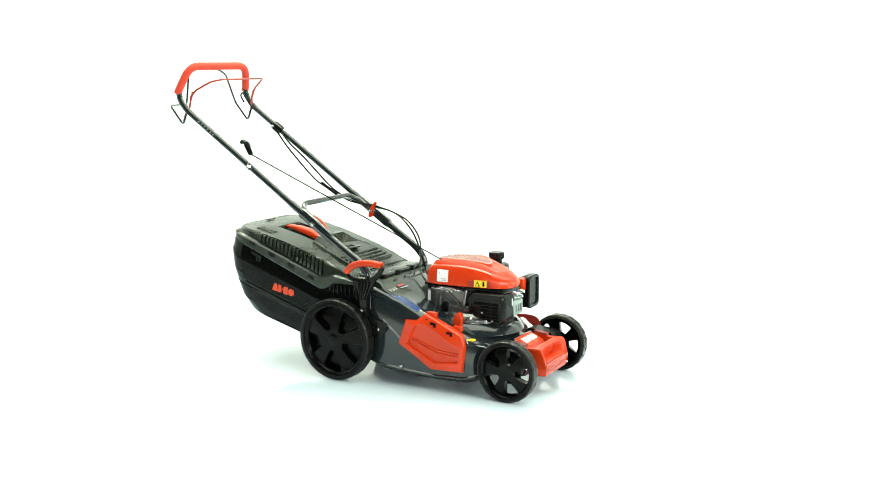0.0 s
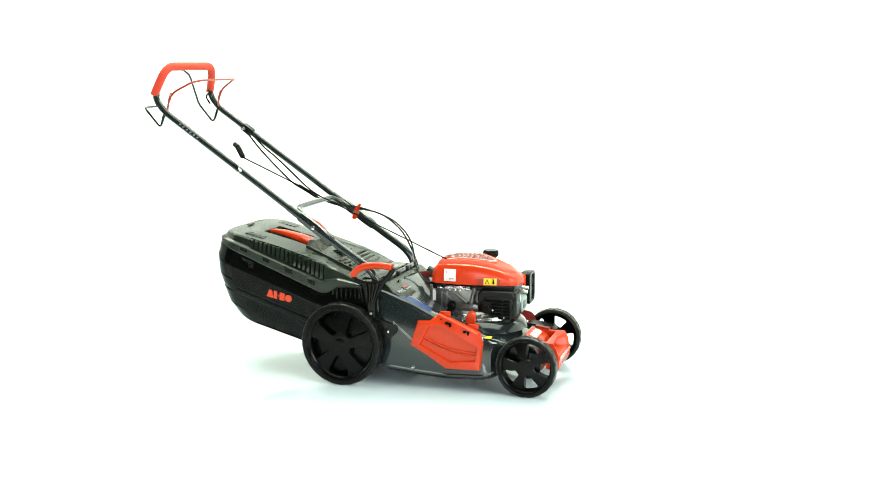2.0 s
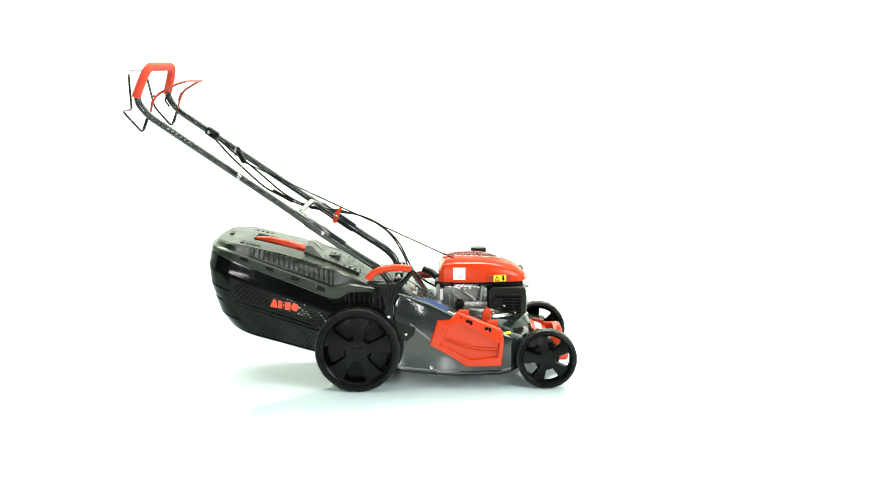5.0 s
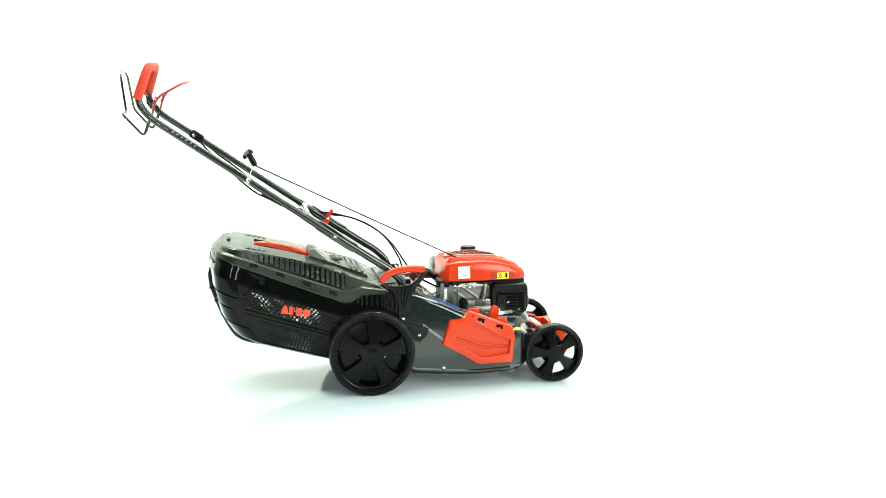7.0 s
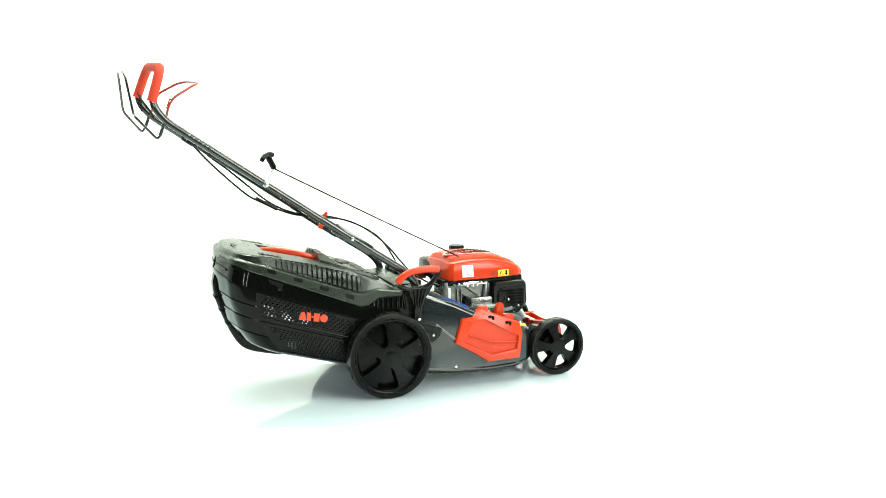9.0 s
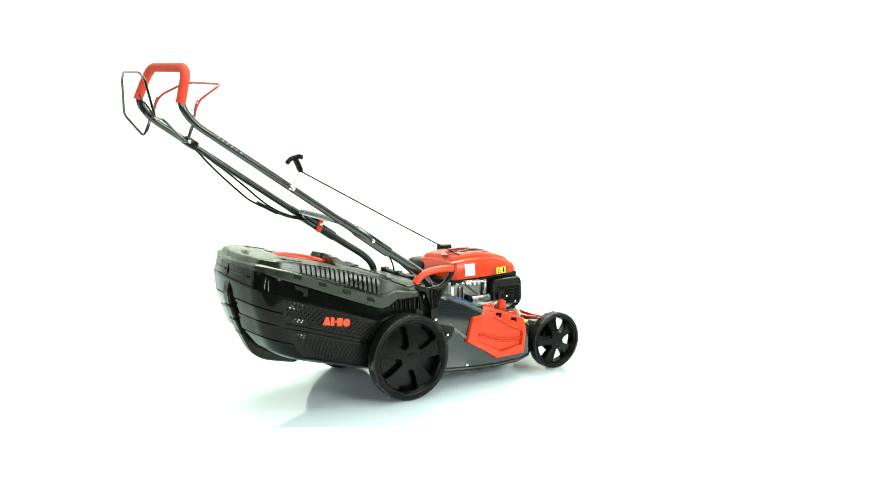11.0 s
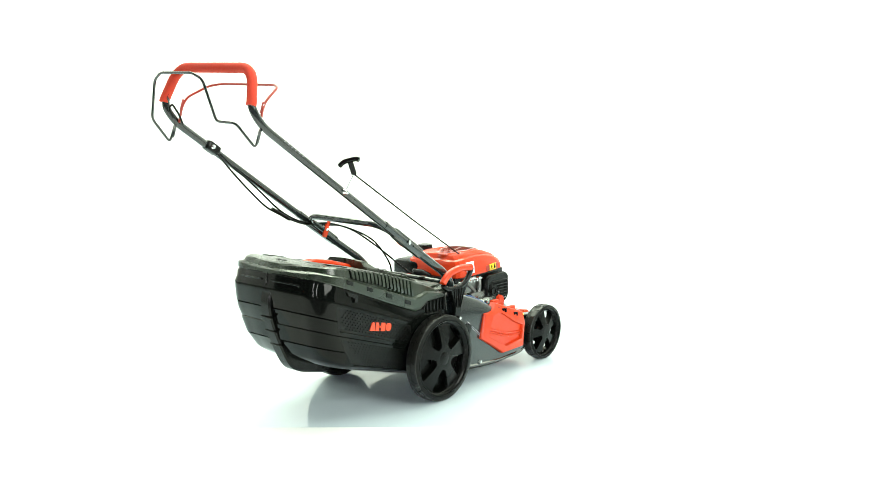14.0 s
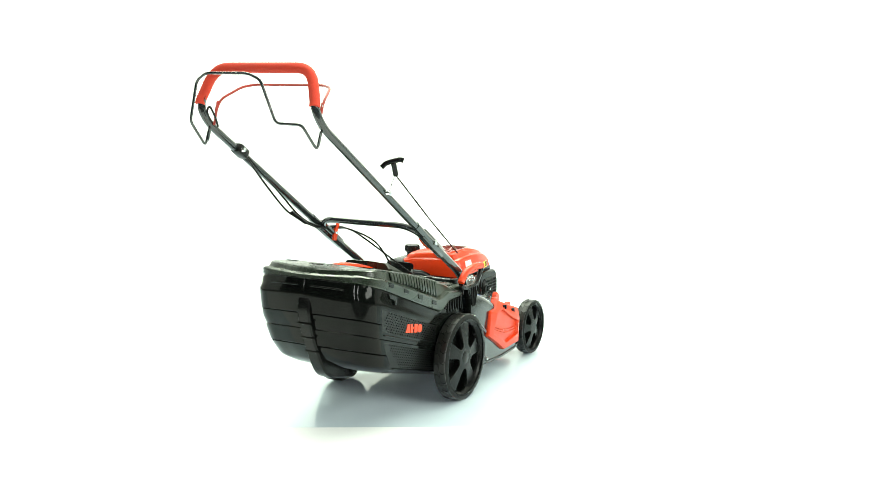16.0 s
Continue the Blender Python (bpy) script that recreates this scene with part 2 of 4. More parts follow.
    part("rim_edge", tube(bead, 0.0018, 6), M_BLACK, w, "thin glossy ring added for the rim's highlight", smooth=60)
    # tread: curved bars that alternate across the width
    bm = bmesh.new()
    count = 26 if r > 0.12 else 20
    mid = (yo + yi) / 2
    half = width / 2
    for k in range(count * 2):
        a0 = math.pi * k / count
        outer = k % 2 == 0
        span = [(mid + 0.0008, half + mid - 0.0035)] if outer else [(mid - half + 0.0035, mid - 0.0008)]
        for y0, y1 in span:
            ring_lo, ring_hi = [], []
            m = 5
            for s in range(m + 1):
                f = s / m
                y = y0 + (y1 - y0) * f
                bend = 0.055 * math.sin(f * math.pi) * (1 if outer else -1)
                drop = 0.0045 * max(0, abs(y - mid) / half - 0.75) / 0.25
                for ring, da in ((ring_lo, -0.88 * math.pi / 2 / count * 2), (ring_hi, 0.88 * math.pi / 2 / count * 2)):
                    a = a0 + bend + da
                    ring.append([(cx + q * math.cos(a), sign * y, cz + q * math.sin(a)) for q in (rr - 0.006, r - drop)])
            vs = [[bm.verts.new(p) for p in (lo[0], lo[1], hi[1], hi[0])] for lo, hi in zip(ring_lo, ring_hi)]
            for a, b in zip(vs, vs[1:]):
                for j in range(3):
                    bm.faces.new((a[j], a[j + 1], b[j + 1], b[j]))
            bm.faces.new(vs[0])
            bm.faces.new(vs[-1])
    part("tread", bm, M_TREAD, w, smooth=30, doubles=False)
    cap = lathe([(0.0005, sign * (yo - 0.0026)), (0.150 * r, sign * (yo - 0.0026)), (0.155 * r, sign * (yo - 0.0029)), (0.158 * r, sign * (yo - 0.006))], (cx, 0, cz), "y", 32)
    part("hub_cap", cap, M_RIM, w, smooth=30)
    if through_holes:
        web = lathe([(0.24 * r, sign * (yo - 0.012)), (0.24 * r, sign * (yi + 0.012)), (0.44 * r, sign * (yi + 0.008)), (0.44 * r, sign * (yi + 0.003)), (0.02 * r, sign * (yi + 0.003))], (cx, 0, cz), "y", 32, caps=(False, True))
        part("inner_hub", web, M_RIM, w, smooth=30)
    axle = lathe([(0.011, sign * (yi - 0.03)), (0.011, sign * (yo - 0.01))], (cx, 0, cz), "y", 16)
    part("axle", axle, M_ZINC, w, "bare steel axle end")
    return w


for sgn, y_rear, y_front in ((-1, 0.256, 0.211), (1, 0.250, 0.255)):
    wheel(0.0, 0.14, 0.14, y_rear, 0.047, False, sgn, 48)
    wheel(0.623, 0.10, 0.10, y_front, 0.042, True, sgn, 68)


# ---- grass box ----
def z_bottom(x):
    return 0.173 - 0.267 * (x + 0.395)


def z_rim(x):
    return lerp(x, [(-0.6, 0.516), (-0.085, 0.311), (-0.060, 0.313), (-0.025, 0.334), (0.05, 0.336)])


def box_width(s):
    return lerp(s, [(0, 0.172), (0.06, 0.188), (0.2, 0.197), (0.45, 0.203), (0.75, 0.206), (0.9, 0.204), (1, 0.199)])


def corner(s):
    """Rear end, corner radius and the x at which the corner begins, at level s."""
    back = lerp(s, [(0, -0.430), (0.1, -0.458), (0.25, -0.485), (0.58, -0.508), (0.8, -0.512), (0.9, -0.508), (1, -0.497)])
    rad = lerp(s, [(0, 0.09), (0.3, 0.075), (0.5, 0.068), (0.9, 0.07), (1, 0.085)])
    return back, rad, max(-0.42, back + 0.014 + rad + 0.004)


def outline(s, grow=0.0):
    """The box's plan at level s (0 bottom, 1 rim), from the front right corner round the back to the front left, as (x, y)."""
    back, rad, xp = corner(s)
    w = box_width(s)
    half = [(0.045, w), (-0.025, w), (-0.06, w), (-0.085, w), (-0.105, w), (xp, w)]
    bow = 0.014
    for k in range(1, 9):
        a = math.pi / 2 * k / 8
        half.append((back + bow + rad - rad * math.sin(a), w - rad + rad * math.cos(a)))
    for q in (0.8, 0.6, 0.4, 0.2, 0.05):
        half.append((back + bow * q * q, (w - rad) * q))
    res = []
    for x, y in half:
        res.append((x - grow * (1.0 if x < xp - 0.02 else 0.0), y + grow * min(1.0, y / (w - rad))))
    return [(x, -y) for x, y in res] + [(x, y) for x, y in reversed(res)]


def on_box(x, s, side, out=0.0):
    return Vector((x, side * (box_width(s) + out), z_bottom(x) + (z_rim(x) - z_bottom(x)) * s))


def grass_box():
    levels = [0.0, 0.02, 0.06, 0.09, 0.22, 0.225, 0.235, 0.37, 0.40, 0.41, 0.49, 0.56, 0.565, 0.575, 0.735, 0.80, 0.86, 0.93, 1.0]
    grow = {0.0: -0.03, 0.02: -0.012, 0.06: -0.002, 0.22: 0.0, 0.225: -0.0025, 0.40: 0.0, 0.41: -0.0025, 0.56: 0.0, 0.565: -0.0025, 0.80: 0.0, 0.86: -0.003}
    bm = bmesh.new()
    rings = []
    for s in levels:
        ring = []
        for x, y in outline(s, grow.get(s, -0.0)):
            ring.append(bm.verts.new((x, y, z_bottom(x) + (z_rim(x) - z_bottom(x)) * s)))
        rings.append(ring)
    n = len(rings[0])
    for i in range(len(levels) - 1):
        mid = (levels[i] + levels[i + 1]) / 2
        for k in range(n):
            panel = k in (4, n - 6) and (0.09 < mid < 0.37 or 0.49 < mid < 0.735)
            if not panel:
                bm.faces.new((rings[i][k], rings[i][(k + 1) % n], rings[i + 1][(k + 1) % n], rings[i + 1][k]))
    for k in range(n // 2 - 1):
        bm.faces.new((rings[0][k], rings[0][k + 1], rings[0][n - 2 - k], rings[0][n - 1 - k]))
    g = part("grass_box", bm, M_BOX, mower, "glossy black plastic grass box with perforated sides", smooth=28)

    # perforated panels: a grid of cells, each with a round hole right through
    def perforated(side, s0, s1, rows, cols, shape):
        bm = bmesh.new()
        def px(f, s):
            x0 = corner(s)[2]
            return x0 + (-0.105 - x0) * f
        for i in range(rows):
            for j in range(cols):
                a0, a1 = j / cols, (j + 1) / cols
                b0, b1 = s0 + (s1 - s0) * i / rows, s0 + (s1 - s0) * (i + 1) / rows
                f, h = (j + 0.5) / cols, (i + 0.5) / rows
                quad = [(a0, b0), (a1, b0), (a1, b1), (a0, b1)]
                if not shape(f, h):
                    bm.faces.new([bm.verts.new(on_box(px(x, s), s, side)) for x, s in quad])
                    continue
                outer = [(a0, b0), ((a0 + a1) / 2, b0), (a1, b0), (a1, (b0 + b1) / 2), (a1, b1), ((a0 + a1) / 2, b1), (a0, b1), (a0, (b0 + b1) / 2)]
                shift = 0.25 if i % 2 else -0.25
                mx, ms = (a0 + a1) / 2 + shift * (a1 - a0), (b0 + b1) / 2
                inner = [(mx + (x - (a0 + a1) / 2) * q * 0.44, ms + (s - ms) * q * 0.66) for (x, s), q in zip(outer, [0.74, 1] * 4)]
                vo = [bm.verts.new(on_box(px(x, s), s, side)) for x, s in outer]
                vi = [bm.verts.new(on_box(px(x, s), s, side)) for x, s in inner]
                vb = [bm.verts.new(on_box(px(x, s), s, side, -0.002)) for x, s in inner]
                for k in range(8):
                    bm.faces.new((vo[k], vo[(k + 1) % 8], vi[(k + 1) % 8], vi[k]))
                    bm.faces.new((vi[k], vi[(k + 1) % 8], vb[(k + 1) % 8], vb[k]))
        part("perforated_panel", bm, M_PANEL, g, "black plastic panel full of round holes", smooth=0, doubles=False)
    for side in (-1, 1):
        perforated(side, 0.49, 0.735, 8, 23, lambda f, h: f > 0.03 + 0.10 * abs(h - 0.45) and f < 1.0 - 0.12 * abs(h - 0.5) and not (h > 0.88 and f > 0.8))
        perforated(side, 0.09, 0.37, 9, 23, lambda f, h: f > 0.06 + 0.16 * (1 - h) and f < 0.99)
    # logo on both sides as five slanted blocks
    for side in (-1, 1):
        disc = [(0.87 + 0.13 * math.cos(k * math.pi / 6) + 0.02 * math.sin(k * math.pi / 6), 0.5 + 0.5 * math.sin(k * math.pi / 6)) for k in range(12)]
        shapes = [((0.0, 0.0), (0.26, 0.0), (0.22, 1.0), (0.12, 1.0)), ((0.28, 0.0), (0.41, 0.0), (0.43, 1.0), (0.30, 1.0)), ((0.44, 0.40), (0.50, 0.40), (0.51, 0.62), (0.45, 0.62)), ((0.51, 0.0), (0.70, 0.0), (0.73, 1.0), (0.54, 1.0)), disc]
        for shape in shapes:
            pts = []
            for u, v in shape:
                x = -0.289 + 0.094 * u
                pts.append((x, 0.278 - 0.20 * (x + 0.289) + 0.026 * v))
            bm = plate(pts, side * 0.2025, side * 0.2062)
            part("logo_block", bm, M_LOGO, g, "orange-red raised logo block")
    # moulded ridges: under the panels, and round the two shallow bays at the top of the back
    for side in (-1, 1):
        for lvl in (0.455, 0.075):
            x0 = corner(lvl)[2] + 0.006
            part("panel_ridge", tube([on_box(x0 + (-0.10 - x0) * f, lvl, side, 0.0002) for f in (0, 0.25, 0.5, 0.75, 1)], 0.0022, 6), M_BOX, g, smooth=60)
        for lvl in (0.945, 0.865):
            back, rad, _ = corner(lvl)
            w = box_width(lvl) - rad
            pts = []
            for q in (0.16, 0.35, 0.55, 0.75, 0.95):
                x = back + 0.014 * q * q + 0.0016
                pts.append((x, side * w * q, z_bottom(x) + (z_rim(x) - z_bottom(x)) * lvl))
            part("bay_ridge", tube(pts, 0.0032, 8), M_BOX, g, smooth=60)
    seam = []
    for lvl in (0.80, 0.86, 0.93, 0.985):
        x = corner(lvl)[0] + 0.0012
        seam.append((x, 0.0, z_bottom(x) + (z_rim(x) - z_bottom(x)) * lvl))
    part("mould_seam", tube(seam, 0.0030, 6), M_BOX, g, smooth=60)
    # small latch notch above the upper panel
    for side in (-1, 1):
        part("latch_notch", plate([(-0.383, 0.413), (-0.335, 0.395), (-0.338, 0.372), (-0.352, 0.375), (-0.356, 0.392), (-0.375, 0.398)], side * 0.196, side * 0.2065, inset=0.001), M_BLACK, g)
        part("latch_pin", boxes(((-0.350, side * 0.2075, 0.381), (0.006, 0.003, 0.012)), bevel=0.001), M_BLACK, g)

    # rear centre grip strip
    path = [(-0.485, 0.414), (-0.503, 0.404), (-0.511, 0.375), (-0.505, 0.33), (-0.484, 0.27), (-0.455, 0.205), (-0.432, 0.168), (-0.40, 0.150), (-0.30, 0.127), (-0.285, 0.138), (-0.30, 0.16)]
    rings = []
    pts = rounded([(x, 0, z) for x, z in path], 0.02, 4)
    for i, p in enumerate(pts):
        d = (pts[min(i + 1, len(pts) - 1)] - pts[max(i - 1, 0)]).normalized()
        nrm = Vector((d.z, 0, -d.x))
        f = i / (len(pts) - 1)
        w = 0.021 + 0.012 * max(0, f - 0.35)
        deep = lerp(f, [(0, 0.016), (0.45, 0.016), (0.62, 0.04), (0.85, 0.045), (1, 0.02)])
        rings.append([p + nrm * a + Vector((0, b, 0)) for a, b in ((-deep, -w), (0.004, -w), (0.009, -w * 0.75), (0.009, w * 0.75), (0.004, w), (-deep, w))])
    strip = part("grip_strip", loft(rings), M_BLACK, g, "black moulded grip strip down the back", smooth=30)
    for z in (0.33, 0.285, 0.24):
        x = lerp(z, [(0.168, -0.432), (0.205, -0.455), (0.27, -0.484), (0.33, -0.505), (0.375, -0.511)]) - 0.005
        part("strip_band", boxes(((x, 0, z), (0.014, 0.046, 0.006)), bevel=0.002), M_BLACK, strip)

    # lid
    def z_top(x):
        return lerp(x, [(-0.52, 0.478), (-0.47, 0.492), (-0.40, 0.484), (-0.237, 0.446), (-0.09, 0.402), (-0.016, 0.374), (0.06, 0.338)])
    spec = [(0.006, -0.010, 9), (0.008, -0.006, 9), (0.0075, 0.026, 0.36), (0.004, 0.031, 0.43), (-0.006, 0.036, 0.50), (-0.012, 9, 0.90), (-0.018, 9, 1.0)]
    rings = []
    for d, dz, f in spec:
        ring = []
        for x, y in outline(1.0, 0.0):
            v = Vector((x, y))
            # move outward or inward by d along the plan's normal
            nx = 0.0 if -0.40 < x < 0.04 else (1.0 if x >= 0.04 else -min(1.0, (-0.40 - x) / 0.06))
            ny = (1 if y > 0 else -1) * (1.0 if x > -0.40 else max(0.0, min(1.0, (abs(y) - 0.05) / 0.13)))
            px, py = v.x + nx * d * 0.9, v.y + ny * d
            zr = z_rim(x) if x > -0.47 else z_rim(-0.47) - 0.06 * (x + 0.47)
            z = zr + min(dz, f * (z_top(px) - zr)) if dz > 0 else zr + dz
            ring.append((px, py, z))
        rings.append(ring)
    bm = bmesh.new()
    vr = [[bm.verts.new(p) for p in ring] for ring in rings]
    n = len(vr[0])
    for a, b in zip(vr, vr[1:]):
        for k in range(n):
            bm.faces.new((a[k], a[(k + 1) % n], b[(k + 1) % n], b[k]))
    top = vr[-1]
    # top skin in lengthwise stations, open over the hand recess
    sts = [0.030, -0.06, -0.105, -0.19, -0.25, -0.31, -0.365, -0.385]
    edge = 0.199 - 0.018
    grid = [[bm.verts.new((x, y, z_top(x) + 0.004 * (1 - (y / edge) ** 2))) for y in (-edge, -0.105, -0.065, 0.065, 0.105, edge)] for x in sts]
    for i in range(len(sts) - 1):
        for k in range(5):
            if k == 2 and -0.37 < (sts[i] + sts[i + 1]) / 2 < -0.19:
                continue
            bm.faces.new((grid[i][k], grid[i][k + 1], grid[i + 1][k + 1], grid[i + 1][k]))
    rear = [top[k] for k in range(6, n - 6)]
    bm.faces.new([grid[-1][0]] + rear + list(reversed(grid[-1][1:])))
    lid = part("lid", bm, M_LID, g, "dark grey-green satin plastic lid", smooth=26)
    # hand recess under the handle
    bm = bmesh.new()
    rows = []
    for x, dz in ((-0.368, 0.003), (-0.355, -0.045), (-0.20, -0.055), (-0.186, 0.003)):
        rows.append([bm.verts.new((x, y, z_top(x) + (dz if abs(y) < 0.063 else 0.003))) for y in (-0.067, -0.060, 0.060, 0.067)])
    for a, b in zip(rows, rows[1:]):
        for k in range(3):
            bm.faces.new((a[k], a[k + 1], b[k + 1], b[k]))
    part("hand_recess", bm, M_FLAP, lid, "sunken dark hand recess", smooth=0)
    # carrying handle, a flattened bow
    rings = []
    for x, z, w, h in ((-0.372, 0.470, 0.009, 0.003), (-0.367, 0.473, 0.012, 0.004), (-0.35, 0.473, 0.015, 0.006), (-0.31, 0.467, 0.019, 0.009), (-0.25, 0.452, 0.025, 0.012), (-0.20, 0.436, 0.030, 0.013), (-0.180, 0.428, 0.032, 0.013)):
        rings.append([(x, y * w, z + q * h) for y, q in ((-1, -0.6), (-1, 0.3), (-0.8, 0.85), (-0.4, 1.0), (0.4, 1.0), (0.8, 0.85), (1, 0.3), (1, -0.6), (0.7, -1), (-0.7, -1))])
    part("carry_handle", loft(rings), M_RED, g, "orange-red bow-shaped carrying handle", smooth=40)
    # ribs on the shoulders
    for side in (-1, 1):
        def wall(x, q):
            """Point on the lid's upper wall: q 0 at the ledge, 1 at the top edge."""
            h = z_top(x) - z_rim(x)
            z0, z1 = z_rim(x) + min(0.036, 0.5 * h), z_rim(x) + 0.95 * h
            return Vector((x, side * (0.1930 - 0.0065 * q), z0 + (z1 - z0) * q))
        rows = [[wall(x, q) + Vector((0, side * o, 0)) for q, o in ((0.02, -0.004), (0.02, 0.002), (0.98, 0.002), (0.98, -0.004))] for x in (-0.353, -0.28, -0.21, -0.14, -0.079)]
        part("vent_groove", loft(rows), M_BLACK, lid, "black vent strip behind the ribs")
        for k in range(17):
            x = -0.345 + 0.0161 * k
            rows = []
            for q, o in ((0.0, 0.0045), (0.08, 0.0065), (0.92, 0.0065), (1.04, 0.0035)):
                c = wall(x, q)
                rows.append([c + Vector((dx, side * dy, 0)) for dx, dy in ((-0.0056, -0.003), (-0.0046, o), (0.0046, o), (0.0056, -0.003))])
            part("vent_rib", loft(rows), M_LID, lid)
        # dark slots in the rim band
        for x in (-0.37, -0.287, -0.204, -0.121):
            z = z_rim(x) + 0.012
            out = [(x - 0.013, z + 0.011), (x + 0.013, z + 0.002), (x + 0.013, z - 0.011), (x - 0.013, z - 0.002)]
            part("rim_slot", plate(out, side * 0.200, side * 0.2085, inset=0.001), M_BLACK, lid)
        # print plates on the rear shoulders, unreadable embossing
        lo = [(-0.392, side * 0.112), (-0.392, side * 0.150), (-0.325, side * 0.152), (-0.325, side * 0.118)]
        part("textured_patch", loft([[(x, y, z_top(x) - 0.002) for x, y in lo], [(x, y, z_top(x) + 0.0030) for x, y in lo]]), M_FLAP, lid, "dark textured patch")
        for k in range(4):
            x = -0.383 + 0.016 * k
            lo = [(x, side * 0.118), (x - 0.004, side * 0.146), (x + 0.004, side * 0.146), (x + 0.008, side * 0.118)]
            part("embossed_mark", loft([[(a, b, z_top(a) + 0.003) for a, b in lo], [(a, b, z_top(a) + 0.0040) for a, b in lo]]), M_BLACK, lid)
    for k in range(4):
        part("embossed_mark", boxes(((-0.447, -0.018 + 0.012 * k, z_top(-0.447) + 0.0036), (0.012, 0.008, 0.002))), M_BLACK, lid)

    # level flap in front of the handle
    def zf(x):
        return z_top(x) + 0.006
    bm = bmesh.new()
    ring0, ring1 = [], []
    for x, y in ((-0.188, -0.098), (-0.188, 0.098), (-0.05, 0.135), (0.0, 0.135), (0.0, -0.135), (-0.05, -0.135)):
        ring0.append((x, y, zf(x) - 0.004))
        ring1.append((x * 0.985 - 0.001, y * 0.97, zf(x) + 0.005))
    flap = part("level_flap", loft([ring0, ring1], bm), M_FLAP, g, "dark olive plastic flap with raised fin", smooth=20)
    for side in (-1, 1):
        r = [[(-0.190, side * 0.004, zf(-0.186) - 0.01), (-0.190, side * 0.100, zf(-0.186) - 0.012), (-0.186, side * 0.070, 0.458), (-0.186, side * 0.004, 0.461)],
             [(-0.130, side * 0.004, zf(-0.13)), (-0.120, side * 0.105, zf(-0.12)), (-0.166, side * 0.066, 0.456), (-0.166, side * 0.004, 0.458)]]
        part("flap_fin", loft(r), M_FLAP, flap, smooth=0)
    part("flap_window", boxes(((-0.10, 0.0, zf(-0.10) + 0.004), (0.055, 0.085, 0.004)), bevel=0.001), M_BLACK, flap)
    for k in range(5):
        y = -0.03 + 0.015 * k
        part("embossed_mark", boxes(((-0.103, y, zf(-0.103) + 0.0065), (0.018, 0.008, 0.002))), M_LID, flap)
    for k, x in enumerate((-0.052, -0.034, -0.016)):
        bm = tube([(x, -0.115, zf(x) + 0.004), (x, 0.115, zf(x) + 0.004)], 0.0048, 8)
        part("flap_ridge", bm, M_LID, flap, "smooth raised grey ridge", smooth=50)
    return g


box_part = grass_box()


# ---- deck ----
def deck():
    st = [  # x, half width, bottom, edge height, top height
        (0.045, 0.185, 0.135, 0.292, 0.300), (0.10, 0.195, 0.080, 0.330, 0.350), (0.150, 0.203, 0.064, 0.318, 0.338), (0.232, 0.205, 0.057, 0.286, 0.292), (0.308, 0.205, 0.052, 0.248, 0.250),
        (0.36, 0.204, 0.050, 0.232, 0.235), (0.47, 0.202, 0.054, 0.196, 0.212), (0.505, 0.196, 0.062, 0.180, 0.196), (0.530, 0.172, 0.070, 0.168, 0.186),
        (0.548, 0.150, 0.074, 0.156, 0.172), (0.590, 0.146, 0.074, 0.142, 0.156), (0.635, 0.138, 0.072, 0.118, 0.126), (0.660, 0.125, 0.075, 0.098, 0.102)]
    rings = []

    def swell(x):
        """How far the rounded shoulder rises beside the engine."""
        return lerp(x, [(0.15, 0.0), (0.22, 0.6), (0.27, 1.0), (0.36, 0.85), (0.47, 0.0)])
    shoulder = [(x, ze + 0.003 * swell(x), ze + 0.003 + 0.009 * swell(x)) for x, w, zb, ze, zt in st]
    for x, w, zb, ze, zt in st:
        q = swell(x)
        half = [(w - 0.006, zb), (w + 0.004, zb), (w + 0.004, zb + 0.005), (w, zb + 0.009), (w, zb + (ze - zb) * 0.45), (w - 0.001, ze - 0.014), (w - 0.004, ze - 0.005), (w - 0.012, ze + 0.003 * q), (w - 0.036, ze + 0.003 + 0.009 * q), (w - 0.050, ze + 0.004 + 0.007 * q), (w - 0.070, (ze + zt) / 2 + 0.002), (w * 0.35, zt), (0.004, zt)]
        rings.append([(x, -y, z) for y, z in half] + [(x, y, z) for y, z in reversed(half)])
    d = part("deck", loft(rings), M_DECK, mower, "dark grey enamelled steel cutting deck", smooth=32)
    # plates that carry the front axle
    for side in (-1, 1):
        carrier = [(0.55, 0.150), (0.612, 0.148), (0.642, 0.134), (0.655, 0.105), (0.632, 0.084), (0.55, 0.078)]
        part("axle_bracket", plate(carrier, side * 0.144, side * 0.152, inset=0.002), M_DECK, d, "dark grey steel front axle bracket", smooth=30)
    # black underside, hung a little below the rim to deepen the shade there
    bm = loft([[(x, y, z) for y, z in ((-w + 0.014, zb + 0.03), (-w + 0.014, zb - 0.010), (-w + 0.026, zb - 0.016), (w - 0.026, zb - 0.016), (w - 0.014, zb - 0.010), (w - 0.014, zb + 0.03))] for x, w, zb, ze, zt in st[1:9]])
    part("underside", bm, M_BLACK, d, "black underside, lowered to deepen the shade beneath the deck")
    # engine seat
    part("engine_seat", lathe([(0.160, 0.185), (0.148, 0.206), (0.130, 0.219), (0.112, 0.226), (0.001, 0.227)], (0.42, 0.0, 0), "z", 48), M_DECK, d, smooth=40)
    # rear tunnel top with hinge
    bm = bmesh.new()
    rings = []
